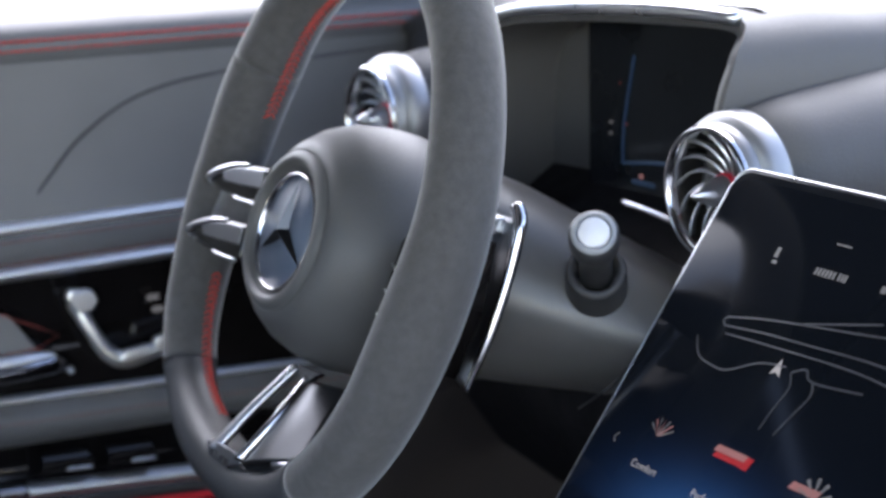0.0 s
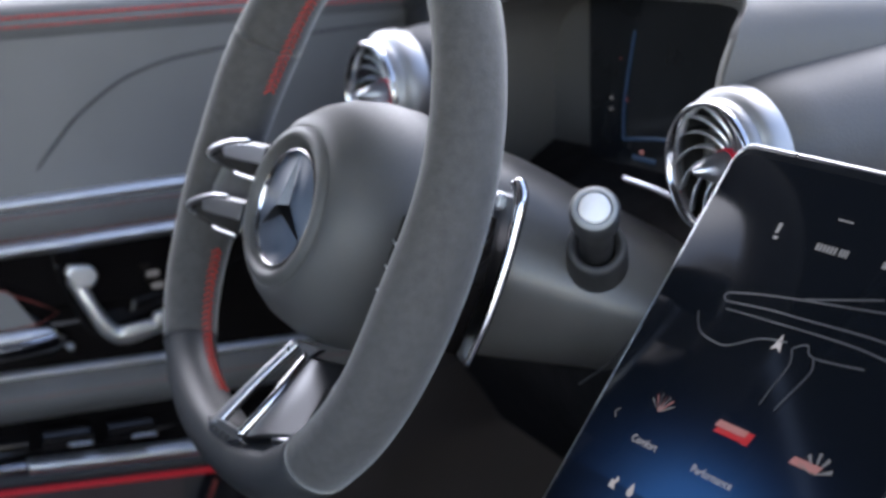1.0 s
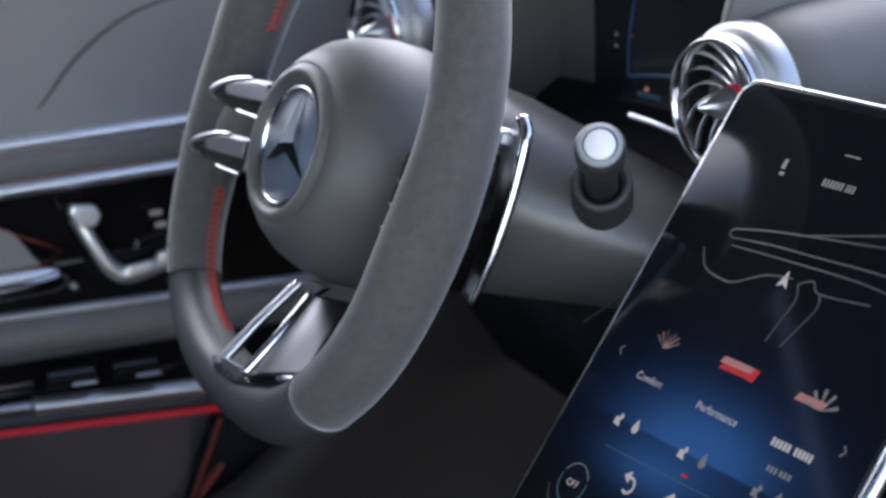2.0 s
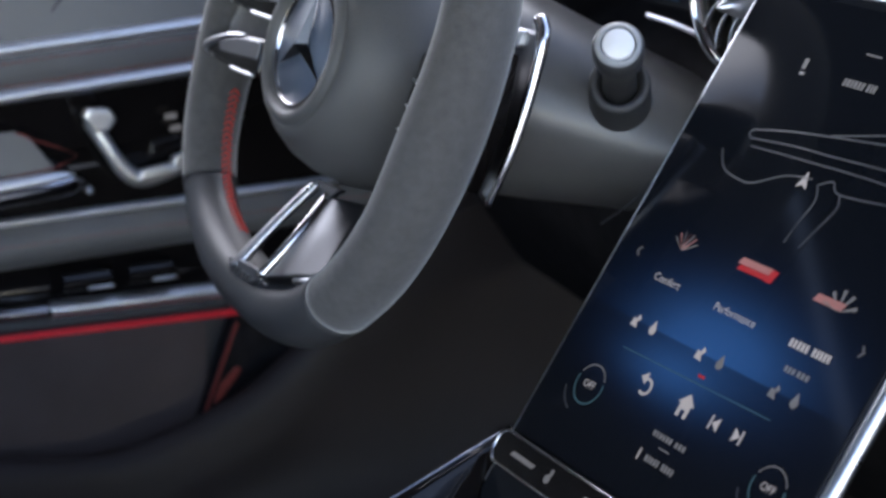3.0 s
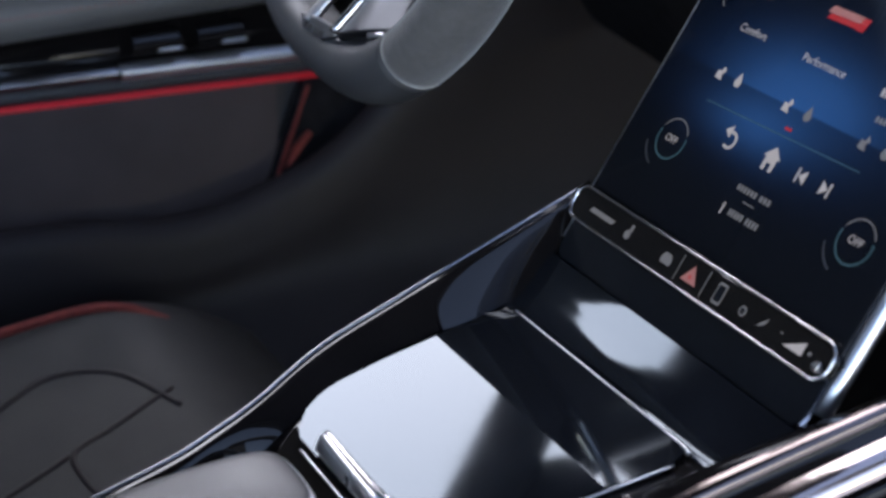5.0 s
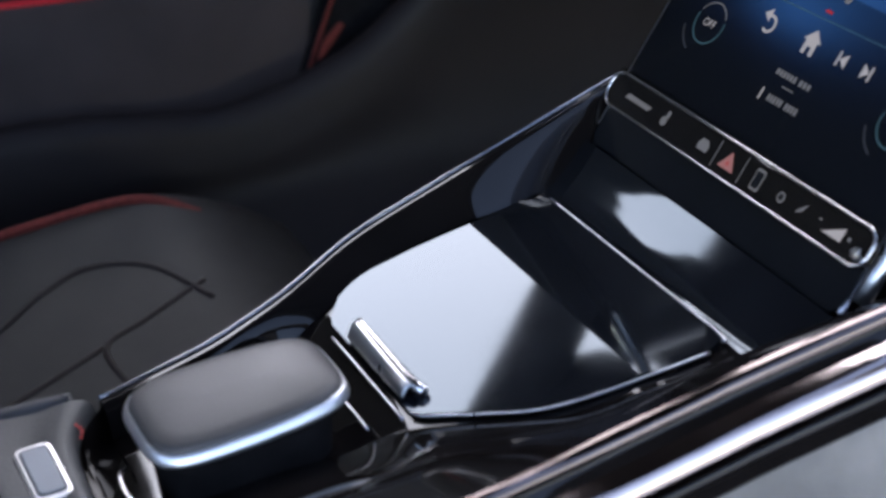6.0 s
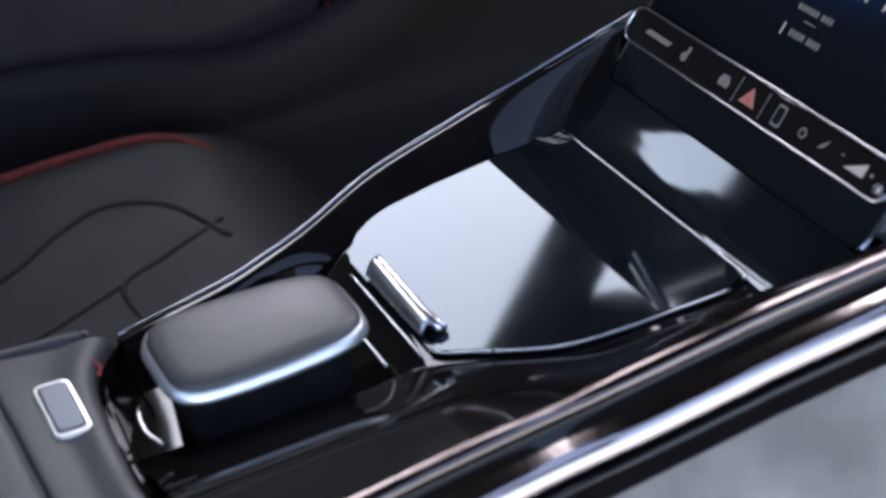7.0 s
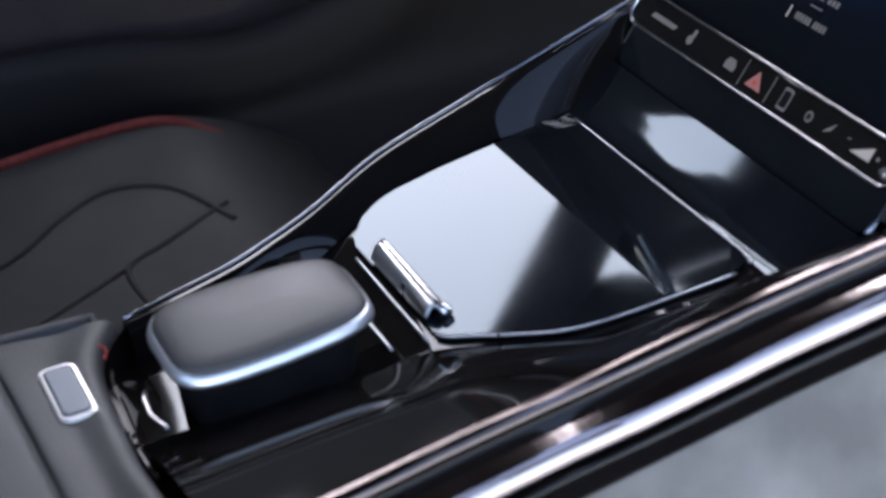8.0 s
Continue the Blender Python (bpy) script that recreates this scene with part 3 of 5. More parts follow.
# comfort mark: a fan of soft strokes
for k in range(7):
    a = radians(35 + k * 18.5)
    ui("fan_stroke", [(-0.057 + q * math.cos(a) * r, 0.130 + r * math.sin(a)) for q, r in ((1.0, 0.003), (1.06, 0.0115), (0.9, 0.0115))] + [(-0.058, 0.1305)], PINK_UI if k % 2 else GREY_UI)
ui("mode_badge", rect(-0.001, 0.1385, 0.024, 0.0038, 0.001), PINK_UI)
ui("mode_badge_shade", rect(0.001, 0.1350, 0.026, 0.0030, 0.001), RED_UI)
ui("mode_badge_tip", rect(0.013, 0.1365, 0.005, 0.007, 0.001), RED_UI, d=0.0009)
ui("mode_badge", rect(0.056, 0.1365, 0.020, 0.0042, 0.001), PINK_UI)
for k in range(5):
    a = radians(20 + k * 35)
    ui("fan_stroke", [(0.063, 0.1335), (0.063 + 0.012 * math.cos(a), 0.1335 + 0.0115 * math.sin(a)), (0.063 + 0.012 * math.cos(a + 0.2), 0.1335 + 0.0115 * math.sin(a + 0.2))], GREY_UI)
for x in (-0.061, -0.005, 0.053):
    ui("car_mark", [(x - 0.0032, 0.0835), (x + 0.0026, 0.0830), (x + 0.0010, 0.0860), (x + 0.0030, 0.0885), (x + 0.0008, 0.0908), (x - 0.0004, 0.0876), (x - 0.0028, 0.0880)], WHITE_UI if x < 0.05 else GREY_UI)
for x in (-0.046, 0.011, 0.068):
    ui("drop_mark", [(x, 0.0915)] + arc(x, 0.0858, 0.0026, 30, -210, 10), WHITE_UI if x < 0 else GREY_UI)
ui("page_tick", rect(0.004, 0.0765, 0.005, 0.0016), RED_UI)
ui("back_arrow", arc(-0.0290, 0.0585, 0.0042, -130, 120, 16), WHITE_UI, closed=False, width=0.0016)
ui("back_arrow_tip", [(-0.0355, 0.0625), (-0.0305, 0.0662), (-0.0305, 0.0590)], WHITE_UI)
ui("home_mark", [(0.0000, 0.0535), (0.0000, 0.0605), (-0.0022, 0.0605), (0.0042, 0.0665), (0.0106, 0.0605), (0.0084, 0.0605), (0.0084, 0.0535), (0.0058, 0.0535), (0.0058, 0.0575), (0.0026, 0.0575), (0.0026, 0.0535)], WHITE_UI)
for x, s in ((0.0285, -1), (0.0460, 1)):
    ui("skip_mark", [(x - s * 0.003, 0.0555), (x - s * 0.003, 0.0630), (x + s * 0.002, 0.0593)], WHITE_UI)
    ui("skip_mark", rect(x + s * 0.003, 0.0593, 0.0013, 0.0075), WHITE_UI)
for x, s in ((-0.088, 1), (0.090, -1)):
    ui("page_chevron", [(x + s * 0.0015, 0.124), (x - s * 0.001, 0.1212), (x + s * 0.0015, 0.1184)], GREY_UI, closed=False, width=0.0009)
for x, m in ((-0.069, TEAL_UI), (0.080, TEAL_UI)):
    ui("fan_dial", arc(x, 0.0448, 0.0112, 25, 155, 24), GREY_UI, closed=False, width=0.0007)
    ui("fan_dial", arc(x, 0.0448, 0.0112, 165, 375, 30), m, closed=False, width=0.0009)
    ui("fan_dial", arc(x, 0.0448, 0.0180, 200, 250, 12), LINE_UI, closed=False, width=0.0010)
ui("band_edge", [(-0.060, 0.0712), (0.060, 0.0735)], TEAL_UI, closed=False, width=0.0005)
# street map
for pts in ([(-0.069, 0.190), (-0.060, 0.180), (-0.045, 0.177), (-0.034, 0.178), (-0.015, 0.187), (0.004, 0.190)], [(-0.054, 0.205), (-0.02, 0.211), (0.055, 0.220), (0.090, 0.226)],
            [(-0.053, 0.200), (-0.02, 0.203), (0.006, 0.204), (0.054, 0.206), (0.090, 0.205)], [(-0.054, 0.205), (-0.056, 0.2025), (-0.053, 0.200)], [(-0.05, 0.196), (0.0, 0.198), (0.050, 0.199), (0.09, 0.196)],
            [(0.009, 0.188), (0.013, 0.180), (0.010, 0.166), (0.008, 0.155)], [(0.026, 0.187), (0.029, 0.180), (0.024, 0.167), (0.019, 0.155)], [(0.009, 0.188), (0.018, 0.192), (0.026, 0.187), (0.06, 0.190)], [(0.0, 0.214), (0.05, 0.226)]):
    ui("map_road", [p.xy[:] for p in curve_points([(x, h, 0) for x, h in pts], 6)], LINE_UI, closed=False, width=0.0011)
ui("map_arrow", [(-0.001, 0.1935), (0.003, 0.1835), (-0.001, 0.1855), (-0.005, 0.1835)], WHITE_UI)
ui("seat_mark", rect(-0.044, 0.247, 0.003, 0.006), GREY_UI)
ui("seat_mark", rect(-0.043, 0.2415, 0.004, 0.002), GREY_UI)
ui("seat_mark", rect(0.039, 0.243, 0.004, 0.004), GREY_UI)

# key strip along the foot of the display
strip = part("key_strip", slab([on_screen(x, h, -0.001) for x, h in rounded(0.2185, 0.0185, 0.0075, 6, 0.0, -0.0085)], 0.0062 * S_N, 0.0012), GLOSS, display, "glossy black strip of touch keys", smooth=False)
part("strip_frame", tube([on_screen(x, h, 0.0048) for x, h in rounded(0.2190, 0.0190, 0.0078, 6, 0.0, -0.0085)], 0.0010, seg=6, n=1, closed=True, up=S_N), CHROME, strip, "chrome frame")
part("strip_end", revolve(on_screen(0.1035, -0.0085, 0.0), S_N, [(0.0, 0.0062), (0.0050, 0.0060), (0.0075, 0.0045), (0.0082, 0.001)], 24, start=-math.pi / 2 - 0.9, sweep=1.8, up=S_UP), CHROME, strip, "chrome end cap")
K = 0.0055
for x, w, t in ((-0.0805, 0.022, 0.0028),):
    ui("key_badge", rect(x, -0.0085, w, t, 0.001), GREY_UI, d=K, parent=strip)
ui("key_mark", arc(-0.0555, -0.0095, 0.0026, 0, 360, 12), GREY_UI, d=K, parent=strip)
ui("key_mark", rect(-0.0540, -0.0055, 0.0024, 0.004), GREY_UI, d=K, parent=strip)
ui("car_key", [(-0.0235, -0.0115), (-0.0155, -0.0115), (-0.0150, -0.0085), (-0.0170, -0.0055), (-0.0220, -0.0055), (-0.0240, -0.0085)], GREY_UI, d=K, parent=strip)
ui("hazard_key", [(-0.0040, -0.0128), (0.0085, -0.0128), (0.0023, -0.0035)], PINK_UI, d=K, parent=strip)
ui("hazard_key_dot", arc(0.0023, -0.0098, 0.0012, 0, 360, 10), RED_UI, d=K + 0.0003, parent=strip)
for x in (-0.0085, 0.0140):
    ui("key_divider", rect(x, -0.0085, 0.0006, 0.014), GREY_UI, d=K, parent=strip)
for a, b in ((0.0034, 0.0055), (0.0026, 0.0042)):
    ui("phone_key", rounded(a * 2, b * 2, 0.0012, 3, 0.0262, -0.0085), GREY_UI if a > 0.003 else GLASS, d=K + (0 if a > 0.003 else 0.0002), parent=strip)
ui("key_mark", arc(0.0455, -0.0092, 0.0027, 0, 360, 12), GREY_UI, d=K, parent=strip)
ui("key_mark", arc(0.0455, -0.0092, 0.0017, 0, 360, 12), GLASS, d=K + 0.0002, parent=strip)
ui("key_mark", [(0.0575, -0.0115), (0.0600, -0.0085), (0.0640, -0.0050), (0.0620, -0.0095)], GREY_UI, d=K, parent=strip)
ui("volume_key", [(0.0780, -0.0118), (0.0915, -0.0118), (0.0915, -0.0050)], WHITE_UI, d=K, parent=strip)
ui("volume_minus", rect(0.0745, -0.0075, 0.0020, 0.0007), GREY_UI, d=K, parent=strip)
ui("volume_plus", rect(0.0958, -0.0085, 0.0018, 0.0018), GREY_UI, d=K, parent=strip)

# ---- centre console ----
console = thing("centre_console", (0, -0.15, 0.215), "glossy black centre console with chrome side strips", "centre console")


def deck_z(y):
    """Height of the console deck: flat under the display, a crease, a slope to the rear, then a shallow run-out."""
    if y > -0.113:
        return 0.5530 + 0.01 * (y + 0.113)
    if y > -0.206:
        return 0.5530 + 0.20 * (y + 0.113)
    return 0.5344 + 0.45 * (y + 0.206) if y > -0.234 else 0.5218 + 0.06 * (y + 0.234)


L_OUT = [(-0.126, 0.012, 0.592), (-0.107, -0.088, 0.5735), (-0.102, -0.117, 0.5675), (-0.094, -0.168, 0.5555), (-0.076, -0.211, 0.5460), (-0.067, -0.238, 0.5410), (-0.058, -0.265, 0.538), (-0.048, -0.318, 0.533)]
L_IN = [(x, y, deck_z(y) + 0.001) for x, y in ((-0.108, 0.012), (-0.0850, -0.085), (-0.0810, -0.113), (-0.0805, -0.150), (-0.0640, -0.199), (-0.054, -0.235), (-0.047, -0.265), (-0.037, -0.318))]
R_INNER = [(x, y, z + 0.001) for x, y, z in ((0.112, 0.012, deck_z(0.012)), (0.101, -0.085, deck_z(-0.085)), (0.097, -0.113, deck_z(-0.113)), (0.088, -0.150, deck_z(-0.150)), (0.0495, -0.205, 0.5344), (0.037, -0.235, 0.5235), (0.031, -0.265, 0.5215), (0.028, -0.336, 0.5175))]
R_MID = [(0.118, 0.012, 0.578), (0.113, -0.085, 0.568), (0.111, -0.113, 0.563), (0.107, -0.160, 0.556), (0.099, -0.210, 0.5555), (0.095, -0.238, 0.5535), (0.092, -0.265, 0.5515), (0.096, -0.338, 0.5490)]
R_OUT = [(0.137, 0.012, 0.5905), (0.1345, -0.085, 0.5775), (0.1344, -0.113, 0.5735), (0.1350, -0.170, 0.5655), (0.1415, -0.215, 0.5655), (0.1460, -0.245, 0.5653), (0.1510, -0.275, 0.5650), (0.1590, -0.338, 0.5630)]


def shifted(rail, dx=0.0, dy=0.0, dz=0.0):
    return [(x + dx, y + dy, z + dz) for x, y, z in rail]


wing = part("left_wing", loft([shifted(L_OUT, -0.050, 0, -0.20), shifted(L_OUT, -0.030, 0, -0.06), shifted(L_OUT, -0.006, 0, -0.006), L_OUT, shifted(L_OUT, 0.006, 0, -0.003), L_IN], 8, 5), GLOSS, console, "glossy black left console wing")
part("wing_edge", tube(shifted(L_OUT, -0.003, 0, 0.0005), 0.0012, seg=6), DARK_CHROME, wing, "fine dark silver edge line")
part("deck", loft([shifted(L_IN, -0.002, 0, -0.001), [(0, y, z - 0.001) for x, y, z in L_IN], shifted(R_INNER, 0.002, 0, -0.001)], 8, 6), GLOSS, console, "glossy black console deck")
part("right_wing", loft([R_INNER, shifted(R_INNER, 0.003, 0, 0.0022), R_MID, R_OUT], 8, 6), GLOSS, console, "glossy black right console wing")
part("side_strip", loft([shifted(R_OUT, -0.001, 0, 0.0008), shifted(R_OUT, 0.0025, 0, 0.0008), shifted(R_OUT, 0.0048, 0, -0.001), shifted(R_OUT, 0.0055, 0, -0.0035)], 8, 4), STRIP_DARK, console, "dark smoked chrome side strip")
part("side_groove", loft([shifted(R_OUT, 0.0055, 0, -0.0035), shifted(R_OUT, 0.0060, 0, -0.006), shifted(R_OUT, 0.0110, 0, -0.0085)], 8, 3), GLOSS, console, "glossy black groove")
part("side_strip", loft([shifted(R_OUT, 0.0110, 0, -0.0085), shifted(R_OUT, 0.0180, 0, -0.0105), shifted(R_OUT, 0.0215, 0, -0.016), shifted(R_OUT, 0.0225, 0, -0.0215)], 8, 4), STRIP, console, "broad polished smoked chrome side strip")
part("side_strip_foot", loft([shifted(R_OUT, 0.0225, 0, -0.0217), shifted(R_OUT, 0.0242, 0, -0.0235), shifted(R_OUT, 0.025, 0, -0.034), shifted(R_OUT, 0.022, 0, -0.037)], 8, 3), GLOSS, console, "glossy black strip under the chrome")
part("side_panel", loft([[(x + 0.020, y, z - 0.036) for x, y, z in R_OUT], [(x + 0.027, y, z - 0.040) for x, y, z in R_OUT], [(x + 0.050, y, z - 0.10) for x, y, z in R_OUT], [(x + 0.080, y, 0.30) for x, y, z in R_OUT], [(x + 0.085, y, 0.215) for x, y, z in R_OUT]], 6, 5), SUEDE_GREY, console, "grey suede console side")
part("side_panel", loft([[(0.173, y, 0.522) for y in (-0.338, -0.6, -0.95)], [(0.180, y, 0.518) for y in (-0.338, -0.6, -0.95)], [(0.233, y, 0.30) for y in (-0.338, -0.6, -0.95)], [(0.238, y, 0.215) for y in (-0.338, -0.6, -0.95)]], 4, 4), SUEDE_GREY, console, "grey suede console side")
part("rear_end", loft([[(-0.050, -0.3185, 0.529), (-0.012, -0.3380, 0.5340), (0.056, -0.3425, 0.5345), (0.153, -0.341, 0.556)], [(-0.050, -0.314, 0.50), (-0.012, -0.332, 0.50), (0.056, -0.337, 0.50), (0.153, -0.336, 0.50)]], 6, 2), GLOSS, console, "rounded rear end of the deck")
part("deck_rear", loft([[(-0.036, -0.318, deck_z(-0.318)), (0.0, -0.318, deck_z(-0.318)), (0.040, -0.318, deck_z(-0.318) + 0.004), (0.096, -0.318, 0.5485)], [(-0.046, -0.322, 0.5140), (-0.010, -0.337, 0.5125), (0.056, -0.3415, 0.5165), (0.102, -0.341, 0.5460)]], 6, 3), GLOSS, console, "glossy black rear of the deck")
RAMP = ((-0.0645, 0.0003), (-0.0580, 0.0012), (-0.0510, 0.0033), (-0.0425, 0.0070), (-0.0345, 0.0110), (-0.0265, 0.0152))
part("deck_ramp", loft([[(x, y, deck_z(y) + up) for x in (-0.104 - 0.2 * (y + 0.06), 0, 0.104 + 0.2 * (y + 0.06))] for y, up in RAMP], 6, 6), LID, console, "glossy black ramp up to the display")


def lid_z(y):
    return deck_z(y) + 0.0010


# sliding lid over the cup holder
LID_RIGHT = [(0.0752, -0.0654), (0.0832, -0.0676), (0.0878, -0.0771), (0.0892, -0.1069), (0.0853, -0.1329), (0.0772, -0.1562), (0.0626, -0.1762), (0.0525, -0.1880), (0.0445, -0.1978), (0.0385, -0.2013)]
LID_LEFT = [(-0.0476, -0.2022), (-0.0546, -0.1997), (-0.0619, -0.1945), (-0.0672, -0.1903), (-0.0747, -0.1784), (-0.0767, -0.1674), (-0.0771, -0.1429), (-0.0751, -0.1139), (-0.0830, -0.0798), (-0.0810, -0.0688), (-0.0760, -0.0656)]
CREASE = -0.113


def lid_top():
    """The lid as a creased plate: rear leaf and front leaf, with a thickness."""
    bm = bmesh.new()
    ring = LID_RIGHT + LID_LEFT
    verts = [bm.verts.new((x, y, deck_z(y) + 0.001)) for x, y in ring]
    face = bm.faces.new(verts)
    bmesh.ops.bisect_plane(bm, geom=[face] + bm.edges[:] + bm.verts[:], plane_co=(0, CREASE, 0), plane_no=(0, 1, 0))
    for v in bm.verts:
        v.co.z = deck_z(v.co.y) + 0.0010
    up = bmesh.ops.extrude_face_region(bm, geom=bm.faces[:])
    for v in up["geom"]:
        if isinstance(v, bmesh.types.BMVert):
            v.co.z += 0.0022
    return bm


lid = part("lid", lid_top(), LID, console, "mirror-black sliding lid", smooth=False)
part("lid_edge", tube([(x, -0.0648, lid_z(-0.0648) + 0.0018) for x in (-0.0770, 0, 0.0752)] + [(0.0842, -0.0671, lid_z(-0.0666) + 0.0018)], 0.0009, seg=6), SATIN, lid, "fine silver front edge")
part("lid_edge", tube([(x, -0.2053, lid_z(-0.2053) + 0.0006) for x in (-0.040, 0.0, 0.040)], 0.0007, seg=6), SATIN, lid, "fine silver rear edge")
part("lid_edge", tube([(x + 0.0012, y, lid_z(y) + 0.0016) for x, y in LID_RIGHT[2:]], 0.0006, seg=6), SATIN, lid, "fine silver side edge")
LATCH_Z = deck_z(-0.195) + 0.001
latch = part("latch", loft([[(-0.0295, -0.2020, LATCH_Z + 0.003), (0.0005, -0.2020, LATCH_Z + 0.003), (0.0305, -0.2015, LATCH_Z + 0.003)], [(-0.0295, -0.1985, LATCH_Z + 0.010), (0.0005, -0.1985, LATCH_Z + 0.0095), (0.0305, -0.1980, LATCH_Z + 0.0085)],
                            [(-0.0295, -0.1940, LATCH_Z + 0.010), (0.0005, -0.1935, LATCH_Z + 0.0085), (0.0315, -0.1920, LATCH_Z + 0.0065)], [(-0.0295, -0.1900, LATCH_Z + 0.003), (0.0005, -0.1895, LATCH_Z + 0.003), (0.0315, -0.1875, LATCH_Z + 0.003)]], 8, 4, 0.0015), SATIN, lid, "satin silver thumb latch")
part("latch_edge", tube([(-0.0295, -0.1950, LATCH_Z + 0.0104), (0.0005, -0.1950, LATCH_Z + 0.0094), (0.0275, -0.1945, LATCH_Z + 0.0080), (0.0325, -0.1920, LATCH_Z + 0.0050)], [0.0016, 0.0018, 0.0022, 0.0034], seg=8), CHROME, latch, "polished latch edge")
part("deck_line", tube([(x, -0.2185, deck_z(-0.2185) + 0.0006) for x in (-0.03, 0.005, 0.030)], 0.0008, seg=6), SATIN, console, "fine silver line across the deck")
part("deck_trim", tube([(0.004, -0.3225, 0.5300), (0.012, -0.3275, 0.5328), (0.028, -0.3290, 0.5330), (0.040, -0.3255, 0.5330)], 0.0011, seg=6), CHROME, console, "thin chrome line at the rear of the deck")

# hand rest with its silver band
def pad_ring(grow, z, cx=0.0095, cy=-0.2708):
    out = []
    for k in range(56):
        a = 2 * math.pi * k / 56
        c, s = math.cos(a), math.sin(a)
        e = 2 / 4.2
        x = (0.0325 + grow) * math.copysign(abs(c) ** e, c)
        y = (0.0456 + grow) * math.copysign(abs(s) ** e, s)
        x *= 1.0 - 0.10 * max(0.0, y) / 0.0465
        out.append((cx + x, cy + y, z - 0.006 + 0.05 * y))
    return out


rest = part("hand_rest", grid([pad_ring(-0.0334, 0.5655), pad_ring(-0.022, 0.5652), pad_ring(-0.009, 0.5643), pad_ring(-0.0035, 0.5633), pad_ring(-0.0012, 0.5620), pad_ring(-0.0006, 0.5600)], closed_v=True), PAD, console, "grey soft-touch hand rest")
part("rest_band", grid([pad_ring(-0.0006, 0.5604), pad_ring(0.0004, 0.5600), pad_ring(0.0018, 0.5566), pad_ring(0.0020, 0.5552), pad_ring(0.0008, 0.5542)], closed_v=True), BRIGHT, rest, "brushed silver band")
part("rest_base", grid([pad_ring(0.0008, 0.5542), pad_ring(-0.0018, 0.5500), pad_ring(-0.0060, 0.5460), pad_ring(-0.0080, 0.5150)], closed_v=True), DARK, rest, "matt black underside of the hand rest")

# rear armrest with its button
armrest = thing("armrest", (0.04, -0.6, 0.45), "grey leather armrest with a silver button and red seam", "armrest")
front = [(-0.052, -0.322, 0.531), (-0.012, -0.3395, 0.5370), (0.056, -0.3440, 0.5375), (0.105, -0.3440, 0.5450), (0.172, -0.343, 0.556)]
mid = [(-0.055, -0.350, 0.533), (-0.012, -0.360, 0.5385), (0.050, -0.362, 0.5395), (0.105, -0.362, 0.5450), (0.173, -0.362, 0.553)]
seam = [(-0.058, -0.3800, 0.534), (-0.015, -0.3790, 0.5400), (0.045, -0.3775, 0.5405), (0.105, -0.3775, 0.5450), (0.174, -0.3775, 0.551)]
part("front_pad", loft([shifted(front, 0, 0.001, -0.05), front, mid, seam, shifted(seam, 0, 0.0006, -0.004)], 8, 6), LEATHER_SOFT, armrest, "grey leather front of the armrest")
part("seam_gap", tube(shifted(seam, 0, -0.001, -0.003), 0.0016, seg=6), PLASTIC, armrest, "dark gap")
back = shifted(seam, 0, -0.003, 0.0)
part("lid_pad", loft([shifted(back, 0, 0, -0.006), back, shifted(back, 0, -0.02, 0.004), shifted(back, 0, -0.14, 0.008), shifted(back, 0, -0.45, 0.008)], 8, 6), LEATHER_SOFT, armrest, "grey leather armrest lid")
part("left_side", loft([[(-0.050, -0.330, 0.524), (-0.056, -0.38, 0.526), (-0.058, -0.80, 0.530)], [(-0.066, -0.330, 0.515), (-0.072, -0.38, 0.515), (-0.075, -0.80, 0.515)], [(-0.085, -0.330, 0.30), (-0.09, -0.38, 0.30), (-0.09, -0.80, 0.30)]], 6, 5), LEATHER, armrest)
part("right_side", loft([[(0.172, -0.344, 0.556), (0.174, -0.38, 0.551), (0.174, -0.83, 0.555)], [(0.178, -0.344, 0.54), (0.180, -0.38, 0.54), (0.180, -0.83, 0.54)], [(0.178, -0.344, 0.49), (0.180, -0.38, 0.49), (0.180, -0.83, 0.49)]], 6, 4), LEATHER_SOFT, armrest)


def pad_plate(w, l, r, z, t, bev):
    return slab([(0.0035 + x + 0.06 * y, -0.3577 + y, z + 0.05 * y) for x, y in rounded(w, l, r, 6)], (0, 0, t), bev)


button = part("release_button", pad_plate(0.043, 0.0165, 0.0045, 0.5385, 0.0026, 0.0010), BRIGHT, armrest, "chrome-framed button", smooth=False)
part("button_gap", pad_plate(0.038, 0.0132, 0.0035, 0.5404, 0.0010, 0.0), PLASTIC, button, smooth=False)
part("button_face", pad_plate(0.0355, 0.0115, 0.0030, 0.5408, 0.0012, 0.0006), BUTTON, button, "satin silver face", smooth=False)
stitches("armrest_stitching", [(-0.030, -0.3345, 0.5365), (-0.022, -0.3335, 0.5380), (-0.014, -0.337, 0.5385)], RED, armrest, length=0.0035, gap=0.001, r=0.0009, out=(0, 0, 1))

